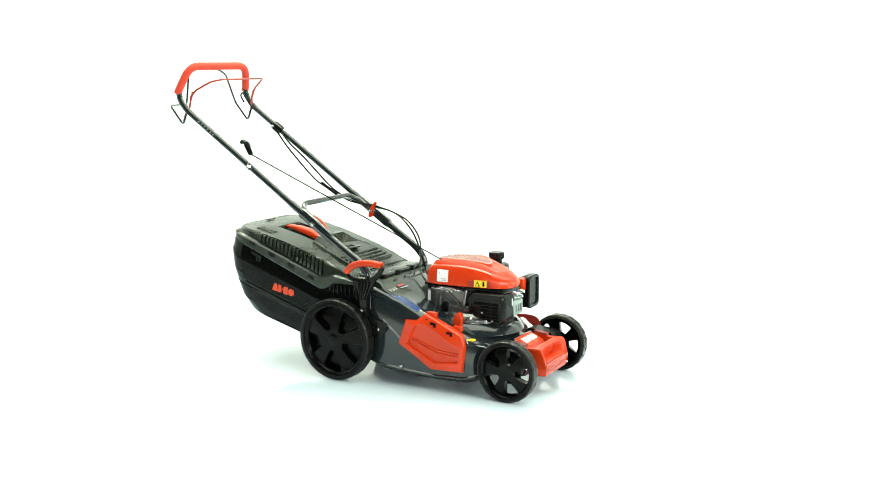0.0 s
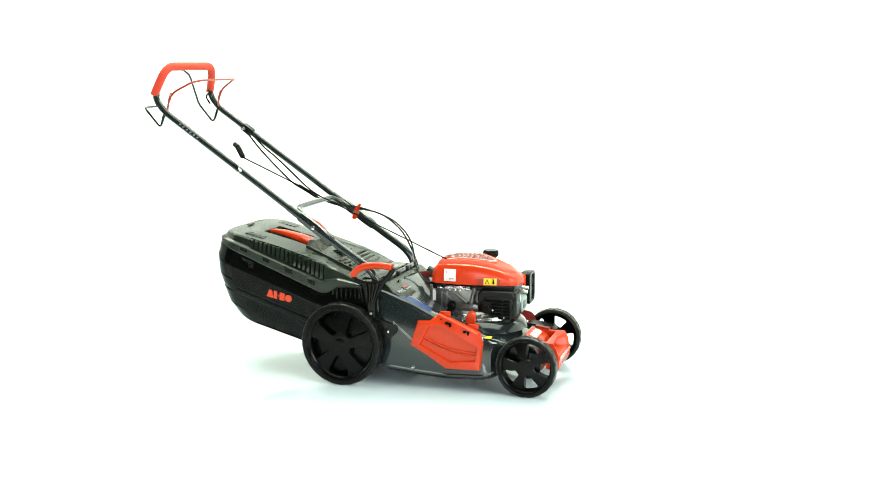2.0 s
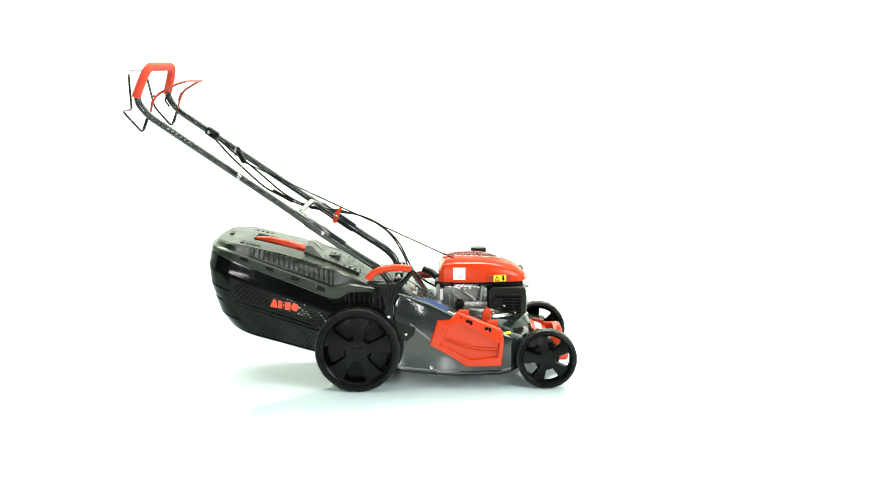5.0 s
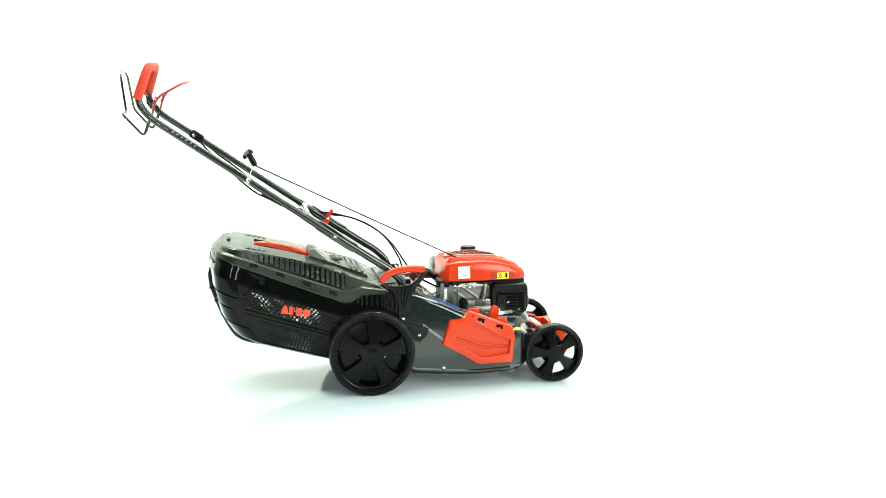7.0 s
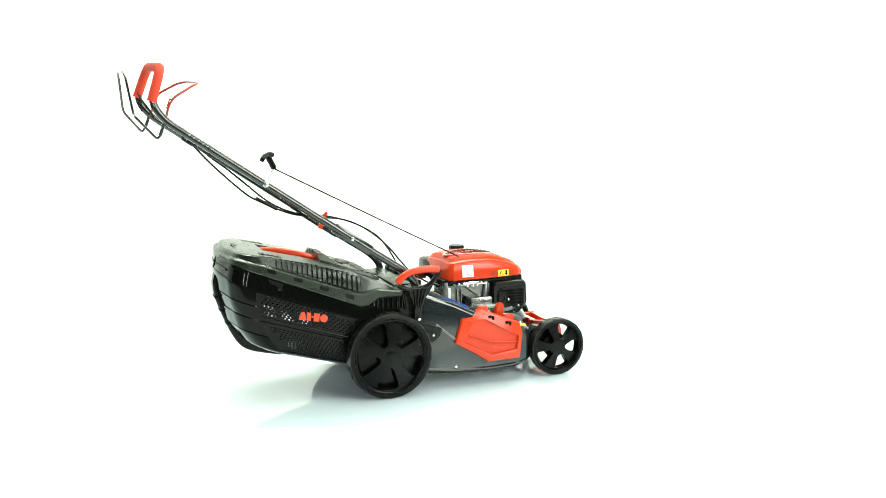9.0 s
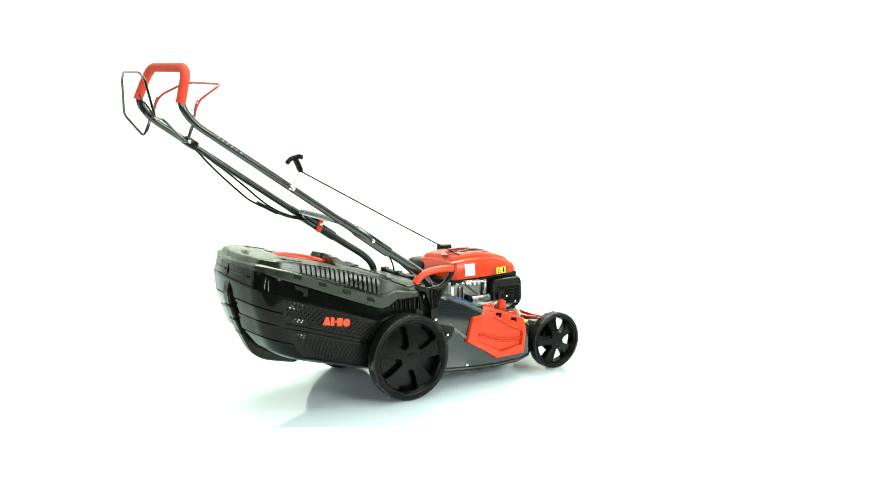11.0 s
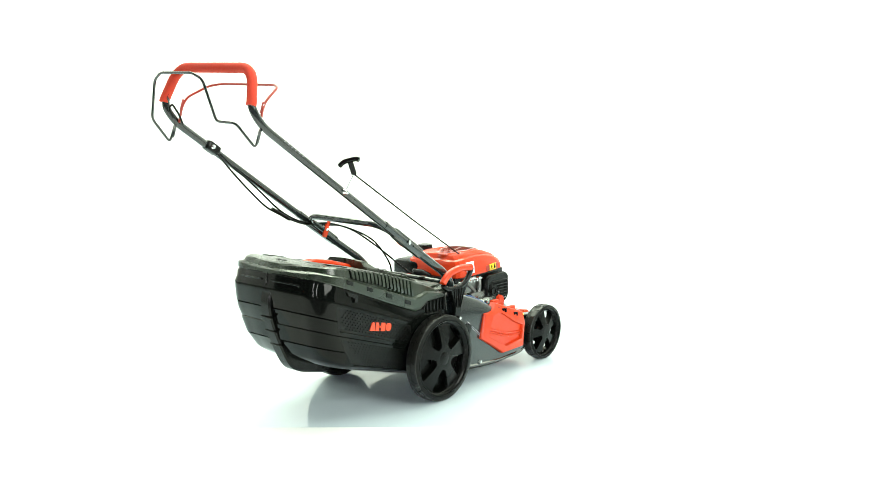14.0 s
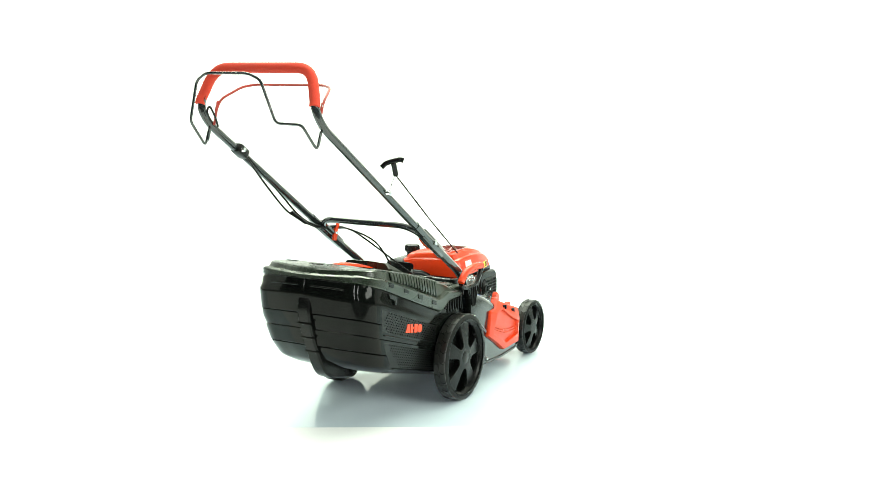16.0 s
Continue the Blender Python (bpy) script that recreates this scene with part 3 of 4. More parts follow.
    for x, z, w in ((0.02, 0.345, 0.165), (0.10, 0.350, 0.172), (0.142, 0.345, 0.182), (0.168, 0.323, 0.190), (0.212, 0.302, 0.186), (0.228, 0.284, 0.17)):
        rings.append([(x, -w, z - 0.05), (x, -w, z - 0.006), (x, -w + 0.008, z), (x, w - 0.008, z), (x, w, z - 0.006), (x, w, z - 0.05)])
    tun = part("discharge_tunnel", loft(rings, bm), M_LID, d, "grey-green plastic rear discharge hood", smooth=30)
    part("hinge_rod", tube([(0.128, -0.135, 0.353), (0.128, 0.135, 0.353)], 0.008, 12), M_TUBE, tun, "grey hinge rod", smooth=40)
    for y in (-0.14, -0.05, 0.05, 0.14):
        part("hinge_knuckle", boxes(((0.128, y, 0.350), (0.026, 0.022, 0.024)), bevel=0.003), M_BLACK, tun)
    part("hinge_cover", boxes(((0.075, 0, 0.347), (0.062, 0.30, 0.014)), bevel=0.004), M_FLAP, tun, "black ribbed hinge cover", smooth=30)
    for y in (-0.10, -0.035, 0.03, 0.095):
        part("hood_notch", boxes(((0.155, y, 0.3345), (0.004, 0.004, 0.012)), bevel=0.001), M_BLACK, tun)
    # black wheel-arch vents by the rear wheels
    for side in (-1, 1):
        arch = [(-0.045, 0.312), (-0.018, 0.336), (0.060, 0.340), (0.078, 0.322), (0.085, 0.20), (0.03, 0.20), (-0.03, 0.27)]
        v = part("side_vent", plate(arch, side * 0.150, side * 0.198, inset=0.003), M_BLACK, d, "black slatted vent above the rear wheel", smooth=25)
        for k in range(6):
            x = -0.028 + 0.0165 * k
            part("vent_slat", boxes(((x, side * 0.201, 0.304), (0.005, 0.010, 0.046 - 0.003 * abs(k - 3))), bevel=0.001), M_BLACK, v)
        part("vent_frame", tube([(-0.043, side * 0.203, 0.300), (-0.040, side * 0.203, 0.318), (-0.016, side * 0.203, 0.334), (0.058, side * 0.203, 0.336), (0.066, side * 0.203, 0.28)], 0.004, 8, 0.01), M_BLACK, v)
        # height-adjuster bracket
        br = [(0.10, 0.235), (0.135, 0.222), (0.190, 0.208), (0.182, 0.182), (0.160, 0.162), (0.12, 0.178), (0.10, 0.16)]
        k = part("adjuster_bracket", plate(br, side * 0.199, side * 0.213, inset=0.002), M_BLACK, d, "black bracket of the height adjuster", smooth=25)
        part("bolt", lathe([(0.0005, side * 0.219), (0.0045, side * 0.218), (0.006, side * 0.212)], (0.158, 0, 0.188), "y", 8), M_ZINC, k)
        part("bolt", lathe([(0.0005, side * 0.212), (0.0045, side * 0.211), (0.006, side * 0.204)], (0.241, 0, 0.071), "y", 8), M_ZINC, d, "bright steel bolt")
        for q in range(7):
            part("scale_tick", boxes(((0.122 + 0.008 * q, side * 0.2135, 0.211 - 0.0035 * q), (0.0022, 0.002, 0.008))), M_PANEL, k)
        # body crease with two pale lines
        part("crease_line", tube([(0.172, side * 0.2045, 0.221), (0.250, side * 0.2055, 0.158)], 0.0016, 6), M_GREYINK, d, "thin pale crease line")
        part("crease_line", tube([(0.172, side * 0.2045, 0.215), (0.250, side * 0.2055, 0.152)], 0.0012, 6), M_GREYINK, d)
    for side, yc in ((-1, 0.158), (1, 0.185)):
        br = [(0.525, 0.150), (0.560, 0.168), (0.640, 0.158), (0.660, 0.130), (0.655, 0.085), (0.560, 0.070), (0.525, 0.080)]
        part("axle_carrier", plate(br, side * 0.120, side * yc, inset=0.004), M_BLACK, d, "black plastic front axle carrier", smooth=25)
    # decals on the top edge
    for off, wdt in ((0.0, 0.0060), (0.0072, 0.0046), (0.0132, 0.0038), (0.0182, 0.0030)):
        bm = bmesh.new()
        rows = []
        for f in (0.0, 0.2, 0.4, 0.6, 0.8, 1.0):
            x = 0.178 + 0.118 * f + off * 0.9 * (1 - f)
            za, zb = lerp(x, [(p[0], p[1]) for p in shoulder]), lerp(x, [(p[0], p[2]) for p in shoulder])
            y0 = 0.189 - off
            rows.append([bm.verts.new((x, -(y0 - a), za + (zb - za) * (0.193 - y0 + a) / 0.024 + b)) for a, b in ((-wdt / 2, -0.002), (-wdt / 2, 0.0011), (wdt / 2, 0.0011), (wdt / 2, -0.002))])
        for a, b in zip(rows, rows[1:]):
            for j in range(3):
                bm.faces.new((a[j], a[j + 1], b[j + 1], b[j]))
        part("blue_stripe", bm, M_BLUE, d, "blue stripe decal on the deck", smooth=0)
    return d


deck_part = deck()


def lettering(text, size, m, mat, parent):
    cu = bpy.data.curves.new("lettering", "FONT")
    cu.body, cu.size, cu.extrude = text, size, 0.0004
    tmp = bpy.data.objects.new("tmp_text", cu)
    scene.collection.objects.link(tmp)
    bpy.context.view_layer.update()
    me = bpy.data.meshes.new_from_object(tmp.evaluated_get(bpy.context.evaluated_depsgraph_get()))
    bpy.data.objects.remove(tmp)
    me.transform(m)
    me.materials.clear()
    me.materials.append(mat)
    ob = new("lettering", me)
    ob.parent = parent
    return tagged(ob, "printed word in pale letters")


SLOPE = Matrix(((0, -0.903, 0.43, 0.193), (1, 0, 0, -0.185), (0, 0.43, 0.903, 0.3133), (0, 0, 0, 1)))
lettering("MAX", 0.023, SLOPE, M_PALEINK, deck_part)
for col, y0, y1, u, h in ((M_DKRED, -0.112, -0.040, 0.012, 0.010), (M_GREYINK, -0.112, -0.060, 0.001, 0.005)):
    bar = boxes((((y0 + y1) / 2 + 0.176, u + h / 2, 0.0), (y1 - y0, h, 0.001)))
    bmesh.ops.transform(bar, matrix=SLOPE, verts=bar.verts)
    part("printed_mark", bar, col, deck_part, "unreadable line of small print")


# ---- side cover, lever ----
def side_cover():
    outer = [(0.235, 0.151), (0.260, 0.232), (0.300, 0.234), (0.330, 0.258), (0.471, 0.204), (0.481, 0.166), (0.472, 0.079), (0.356, 0.077), (0.307, 0.109)]
    inner = [(0.267, 0.153), (0.300, 0.219), (0.320, 0.224), (0.345, 0.223), (0.420, 0.178), (0.466, 0.158), (0.459, 0.111), (0.371, 0.100), (0.328, 0.122)]

    def lean(z):
        return max(0.0, z - 0.222) * 0.45

    def ring(o, y):
        return [(x, -(y - lean(z)), z) for x, z in o]

    def toward(a, b, f):
        return [(p[0] + (q[0] - p[0]) * f, p[1] + (q[1] - p[1]) * f) for p, q in zip(a, b)]
    rings = [ring(outer, 0.195), ring(outer, 0.212), ring(toward(outer, inner, 0.10), 0.2175), ring(toward(outer, inner, 0.92), 0.2205), ring(inner, 0.2195), ring(toward(inner, [(0.37, 0.16)] * 9, 0.035), 0.2095)]
    c = part("side_cover", loft(rings), M_RED, deck_part, "bright orange-red plastic side discharge cover", smooth=25)
    for off, r in ((0.0, 0.0032), (-0.009, 0.0026)):
        pts = [(0.285, 0.176 + off), (0.325, 0.160 + off), (0.380, 0.141 + off), (0.462, 0.136 + off)]
        part("cover_rib", tube([(x, -0.2100, z) for x, z in pts], r * 1.2, 8, 0.03), M_RED, c, smooth=50)
    # slots along the top edge, their dark insides laid on as black blocks
    for f in (0.06, 0.22, 0.30, 0.66, 0.74, 0.90):
        x, z = 0.330 + 0.141 * f, 0.258 - 0.054 * f - 0.016
        s = 0.012 if f in (0.22, 0.66) else 0.008
        part("cover_slot", boxes(((x, -(0.2158 - lean(z)), z), (s, 0.004, 0.014 if f in (0.30, 0.74) else 0.009)), bevel=0.001), M_INK, c)
    for f in (0.12, 0.80):
        x, z = 0.330 + 0.141 * f, 0.258 - 0.054 * f + 0.002
        part("cover_hinge", boxes(((x, -0.183, z), (0.034, 0.016, 0.018)), bevel=0.003), M_RED, c)
    tab = [(0.407, 0.205), (0.409, 0.240), (0.416, 0.256), (0.427, 0.262), (0.437, 0.256), (0.440, 0.243), (0.436, 0.205)]
    part("cover_tab", plate(tab, -0.140, -0.156, inset=0.002), M_RED, c, smooth=40)
    part("warning_label", boxes(((0.492, -0.186, 0.186), (0.024, 0.02, 0.004))), M_YELLOW, deck_part, "yellow warning label")


side_cover()


def height_lever():
    y0, y1 = -0.204, -0.228
    mast = [(0.066, 0.350), (0.158, 0.362), (0.130, 0.318), (0.117, 0.285), (0.115, 0.22), (0.090, 0.22), (0.089, 0.285), (0.080, 0.315)]
    lev = part("height_lever", plate(mast, y0 - 0.004, y1 + 0.004, inset=0.002), M_BLACK, mower, "black cutting height lever with orange-red grip", smooth=30)
    arc = [(0.034, 0.372), (0.050, 0.390), (0.072, 0.402), (0.105, 0.409), (0.140, 0.410), (0.176, 0.406)]
    part("lever_grip", tube([(x, -0.217, z) for x, z in arc], 0.0115, 14, 0.02), M_RED, lev, "orange-red plastic grip", smooth=50)
    loop = [(0.036, 0.366), (0.046, 0.356), (0.072, 0.347), (0.118, 0.347), (0.146, 0.358), (0.168, 0.382), (0.180, 0.404)]
    part("lever_loop", tube([(x, -0.217, z) for x, z in loop], 0.0085, 10, 0.02), M_BLACK, lev, smooth=50)
    for k in range(4):
        x = 0.088 + 0.014 * k
        part("lever_rib", tube([(x, -0.229, 0.348), (0.101 + (x - 0.109) * 0.35, -0.229, 0.285)], 0.0022, 6), M_BLACK, lev)
    part("bolt", lathe([(0.0005, -0.235), (0.005, -0.234), (0.006, -0.226)], (0.103, 0, 0.25), "y", 8), M_ZINC, lev)


height_lever()


# ---- handlebar ----
def handlebar():
    Y = 0.190
    bend = [(-0.150, 0.548), (-0.668, 0.9025), (-0.705, 0.955)]
    pts = [(x, -Y, z) for x, z in bend[:3]] + [(-0.669, -0.160, 1.055), (-0.669, 0.160, 1.055)] + [(x, Y, z) for x, z in reversed(bend[:3])]
    up = part("upper_handle", tube(rounded(pts, 0.062, 8), 0.0112, 14), M_TUBE, mower, "dark grey painted tubular upper handle", smooth=60)
    grip = [(-0.703, -0.1895, 0.958), (-0.699, -0.189, 0.968), (-0.669, -0.160, 1.055), (-0.669, 0.160, 1.055), (-0.699, 0.189, 0.968), (-0.703, 0.1895, 0.958)]
    part("foam_grip", tube(rounded(grip, 0.062, 8), 0.0140, 16), M_FOAM, up, "soft orange-red foam grip", smooth=60)
    # print on the right tube, unreadable
    for k in range(6):
        x = -0.60 + 0.013 * k
        part("printed_mark", boxes(((x, -0.2015, 0.8865 - 0.684 * (x + 0.645) + 0.004), (0.006, 0.002, 0.0035))), M_GREYINK, up)
    low = None
    for side in (-1, 1):
        pts = [(-0.205, side * Y, 0.5865), (-0.02, side * Y, 0.460), (0.070, side * 0.188, 0.402), (0.108, side * 0.186, 0.362), (0.112, side * 0.186, 0.25)]
        low = part("lower_handle", tube(rounded(pts, 0.05, 7), 0.0132, 14), M_TUBE, mower, "dark grey painted lower handle tube", smooth=60)
        # flattened joint
        a = math.atan2(0.684, 1)
        bm = box(bmesh.new(), (-0.105, side * Y, 0.5185), (0.15, 0.021, 0.034), 0.007, pose(0, 0, 0, 0, math.degrees(a), 0))
        part("joint_sleeve", bm, M_TUBE, low, smooth=40)
        part("bolt", lathe([(0.0005, side * 0.209), (0.007, side * 0.208), (0.0085, side * 0.200)], (-0.110, 0, 0.5225), "y", 6), M_ZINC, low, "bright steel carriage bolt", smooth=20)
        part("bolt", lathe([(0.0005, side * 0.204), (0.003, side * 0.204), (0.004, side * 0.200)], (-0.088, 0, 0.508), "y", 8), M_BLACK, low)
        clip = [(-0.142, 0.536), (-0.131, 0.549), (-0.105, 0.537), (-0.080, 0.515), (-0.070, 0.500), (-0.086, 0.497), (-0.114, 0.511)] if side < 0 else [(-0.120, 0.503), (-0.108, 0.500), (-0.098, 0.520), (-0.096, 0.536), (-0.084, 0.556), (-0.092, 0.560), (-0.108, 0.542), (-0.118, 0.522)]
        cl = part("quick_clamp", plate(clip, side * 0.164, side * 0.172, inset=0.0015), M_RED, low, "orange-red quick-release clamp lever", smooth=25)
        part("clamp_bolt", lathe([(0.0005, side * 0.155), (0.005, side * 0.157), (0.006, side * 0.165)], (-0.107, 0, 0.526), "y", 10), M_ZINC, cl)
    bar = [(-0.10, -0.174, 0.518), (-0.165, -0.174, 0.562), (-0.192, -0.140, 0.582), (-0.192, 0.140, 0.582), (-0.165, 0.174, 0.562), (-0.10, 0.174, 0.518)]
    part("cross_bar", tube(rounded(bar, 0.03, 6), 0.0098, 12), M_TUBE, low, "dark grey tubular cross bar", smooth=60)

    # drive bail, plain dark wire
    bail = [(-0.668, -0.184, 0.893), (-0.688, -0.184, 0.846), (-0.749, -0.182, 0.914), (-0.745, -0.098, 0.916), (-0.760, -0.064, 1.026), (-0.763, -0.026, 1.042), (-0.766, 0.110, 1.042), (-0.760, 0.147, 1.022), (-0.748, 0.185, 0.914), (-0.690, 0.187, 0.845), (-0.670, 0.187, 0.895)]
    b = part("drive_bail", tube(rounded(bail, 0.014, 4), 0.0038, 8), M_TUBE, up, "dark grey bent wire drive bail", smooth=60)
    red = [(-0.664, 0.176, 0.900), (-0.653, 0.174, 0.945), (-0.637, 0.170, 0.971), (-0.581, 0.142, 1.002), (-0.556, 0.115, 1.008), (-0.556, -0.115, 1.008), (-0.578, -0.152, 1.001), (-0.637, -0.172, 0.968), (-0.653, -0.176, 0.945), (-0.664, -0.176, 0.900)]
    r = part("brake_bail", tube(rounded(red, 0.014, 4), 0.0036, 8), M_WIRE, up, "red painted wire brake bail", smooth=60)
    for side in (-1, 1):
        eye = box(bmesh.new(), (-0.651, side * 0.1745, 0.950), (0.0095, 0.004, 0.032), 0.0015, pose(0, 0, 0, 0, 20, 0))
        part("bail_plate", eye, M_WIRE, r, "red flattened bail end")
        for x, z in ((-0.654, 0.942), (-0.648, 0.957)):
            part("bail_hole", lathe([(0.003, side * 0.1768), (0.0005, side * 0.1768)], (x, 0, z), "y", 10), M_WHITE, r, "round hole in the bail end")
        part("bail_plate", box(bmesh.new(), (-0.676, side * 0.185, 0.876), (0.0095, 0.004, 0.038), 0.0015, pose(0, 0, 0, 0, 20, 0)), M_TUBE, b, "flattened grey bail end")
        part("bail_hole", lathe([(0.003, side * 0.1868), (0.0005, side * 0.1868)], (-0.677, 0, 0.872), "y", 10), M_ZINC, b)
    # cable stay on the left tube
    st = part("cable_stay", box(bmesh.new(), (-0.545, 0.186, 0.820), (0.048, 0.032, 0.029), 0.006, pose(0, 0, 0, 0, 34.4, 0)), M_BLACK, up, "black plastic cable stay", smooth=30)
    part("bolt", lathe([(0.0005, 0.160), (0.006, 0.161), (0.0075, 0.170)], (-0.554, 0, 0.825), "y", 6), M_ZINC, st)
    part("bolt", lathe([(0.0005, 0.212), (0.006, 0.211), (0.0075, 0.203)], (-0.554, 0, 0.825), "y", 6), M_ZINC, st)
    # cable loop at the left bail
    part("cable_loop", tube(rounded([(-0.69, 0.168, 0.915), (-0.705, 0.165, 0.94), (-0.695, 0.163, 0.955), (-0.672, 0.165, 0.925), (-0.655, 0.17, 0.895)], 0.012, 4), 0.003, 8), M_BLACK, up)
    # starter rope guide and handle
    part("bolt", lathe([(0.0005, -0.215), (0.0075, -0.213), (0.0095, -0.202)], (-0.379, 0, 0.7045), "y", 10), M_ZINC, up, "bright steel rope guide bolt", smooth=30)
    part("guide_wire", tube([(-0.379, -0.209, 0.712), (-0.366, -0.213, 0.738), (-0.357, -0.216, 0.752)], 0.0018, 6), M_ZINC, up, "thin bright guide wire")
    h = part("starter_handle", tube([(-0.357, -0.217, 0.757), (-0.3745, -0.220, 0.792)], 0.0095, 12, flat=0.8), M_BLACK, mower, "black plastic starter pull handle", smooth=50)
    tee = [(-0.386, -0.189, 0.777), (-0.382, -0.200, 0.789), (-0.377, -0.220, 0.795), (-0.371, -0.241, 0.800), (-0.367, -0.250, 0.797)]
    part("handle_bar", tube(rounded(tee, 0.02, 4), 0.0075, 10), M_BLACK, h, smooth=50)
    part("ferrule", lathe([(0.0005, -0.006), (0.008, -0.004), (0.008, 0.004), (0.0005, 0.007)], (-0.357, -0.217, 0.756), "z", 10), M_BLACK, h)
    part("starter_rope", tube([(-0.357, -0.2165, 0.754), (0.0, -0.128, 0.570), (0.333, -0.050, 0.402)], 0.0023, 6), M_INK, mower, "black braided starter rope", smooth=50)
    # control cables
    c1 = [(-0.538, 0.172, 0.806), (-0.492, 0.170, 0.753), (-0.437, 0.170, 0.698), (-0.369, 0.170, 0.636), (-0.330, 0.170, 0.611), (-0.262, 0.170, 0.578), (-0.196, 0.170, 0.554), (-0.10, 0.172, 0.540), (-0.012, 0.174, 0.523), (0.079, 0.138, 0.473), (0.133, 0.116, 0.398), (0.150, 0.114, 0.350), (0.156, 0.114, 0.315)]
    c2 = [(-0.520, 0.178, 0.800), (-0.475, 0.175, 0.757), (-0.428, 0.175, 0.721), (-0.364, 0.175, 0.666), (-0.298, 0.174, 0.609), (-0.230, 0.172, 0.571), (-0.160, 0.170, 0.553), (-0.09, 0.168, 0.545), (0.0, 0.176, 0.518), (0.060, 0.170, 0.486), (0.118, 0.135, 0.434), (0.165, 0.055, 0.362), (0.205, 0.010, 0.328), (0.263, -0.014, 0.300)]
    cb = part("control_cable", tube(spline(c1), 0.0032, 8), M_BLACK, mower, "black sheathed control cable", smooth=60)
    part("control_cable", tube(spline(c2), 0.0032, 8), M_BLACK, mower, "black sheathed control cable", smooth=60)
    part("cable_joint", tube([(-0.333, 0.170, 0.618), (-0.262, 0.170, 0.577)], 0.0062, 10), M_BLACK, cb, "thicker black cable joint", smooth=50)


handlebar()


# ---- engine ----
def engine():
    base = [(0.262, 0.0), (0.262, 0.058), (0.267, 0.077), (0.281, 0.087), (0.315, 0.0895), (0.36, 0.0895), (0.41, 0.087), (0.455, 0.082), (0.50, 0.075), (0.535, 0.066), (0.556, 0.048), (0.567, 0.0)]
    # the rear half reaches out over the tank on the left
    plan = [(x, -y) for x, y in base] + [(x, y * lerp(x, [(0.34, 1.85), (0.47, 1.0)])) for x, y in reversed(base[1:-1])]

    def z_top(x):
        return lerp(x, [(0.262, 0.402), (0.292, 0.411), (0.33, 0.416), (0.40, 0.416), (0.45, 0.408), (0.50, 0.393), (0.54, 0.375), (0.566, 0.360)])
    eng = part("engine_block", boxes(((0.335, 0.0, 0.285), (0.14, 0.13, 0.10)), ((0.43, -0.005, 0.27), (0.16, 0.11, 0.09)), ((0.40, -0.035, 0.245), (0.11, 0.09, 0.05)), bevel=0.010), M_ALLOY, mower, "cast aluminium engine block", smooth=30)
    rings = []
    for d, f in ((0.004, 0.0), (0.0, 0.03), (0.0, 0.10), (0.002, 0.42), (0.006, 0.64), (0.013, 0.78), (0.022, 0.82), (0.027, 0.91), (0.034, 0.985), (0.05, 1.0)):
        ring = []
        for x, y in plan:
            v = Vector((0.385 - x, -y))
            v = Vector((v.x * 0.45, v.y)).normalized() * d
            px, py = x + v.x, y + v.y
            ring.append((px, py, 0.334 + (z_top(px) - 0.25 * max(0.0, py - 0.08) - 0.334) * f))
        rings.append(ring)
    cov = part("engine_cover", loft(rings), M_RED, eng, "glossy orange-red engine cowl", smooth=24)
    # grille on top: raised oval, the shade of its slits laid on as dark strips
    rows = []
    for k in range(33):
        c = math.cos(math.pi * k / 32)
        x, h = 0.375 - 0.098 * c, 0.050 * math.sqrt(max(0.004, 1 - c * c))
        rows.append([(x, -h, z_top(x) - 0.004), (x, -h, z_top(x) + 0.0005), (x, -h * 0.93, z_top(x) + 0.0035), (x, h * 0.93, z_top(x) + 0.0035), (x, h, z_top(x) + 0.0005), (x, h, z_top(x) - 0.004)])
    gr = part("grille", loft(rows), M_COWLTOP, cov, "ribbed oval grille on the cowl", smooth=30)
    along = Vector((0.78, -0.62))
    across = Vector((0.62, 0.78))
    for k in range(13):
        # slanting slits, clipped to the oval
        off = across * (-0.072 + 0.012 * k)
        run = [off + along * (0.002 * n) for n in range(-50, 51)]
        run = [p for p in run if (p.x / 0.088) ** 2 + (p.y / 0.042) ** 2 < 1]
        if len(run) < 5:
            continue
        for half in (run[:len(run) // 2 - 1], run[len(run) // 2 + 1:]) if len(run) > 24 else (run,):
            rings = [[(0.375 + p.x + sx * across.x * 0.0022, p.y + sx * across.y * 0.0022, z_top(0.375 + p.x) + dz) for sx, dz in ((-1, 0.001), (1, 0.001), (1, 0.0042), (-1, 0.0042))] for p in half]
            part("grille_slit", loft(rings), M_SLIT, gr, "dark strip laid on for a shaded grille slit")
    for side in (-1, 1):
        for y0, y1 in ((0.030, 0.040), (0.050, 0.058)):
            pts = [(x, side * (y0 + (y1 - y0) * f), z_top(x) - dz) for f, x, dz in ((0, 0.415, 0.001 if y0 < 0.04 else 0.012), (0.5, 0.475, 0.002 if y0 < 0.04 else 0.012), (1, 0.520, 0.010 if y0 < 0.04 else 0.020))]
            part("cowl_crease", tube(spline(pts, 4), 0.0026, 8), M_RED, cov, smooth=50)
    part("rope_guide", boxes(((0.322, -0.052, 0.398), (0.05, 0.022, 0.016)), bevel=0.005), M_RED, cov, smooth=40)
    part("rope_eye", lathe([(0.0005, 0.008), (0.006, 0.006), (0.008, -0.004)], (0.335, -0.052, 0.404), "z", 12), M_BLACK, cov)

    # labels on the cowl
    def sticker(name, x0, x1, z0, z1, mat, lbl, proud=0.0018):
        def y_at(x):
            return lerp(x, [(0.30, -0.0893), (0.36, -0.0895), (0.41, -0.087), (0.455, -0.082), (0.50, -0.075)])
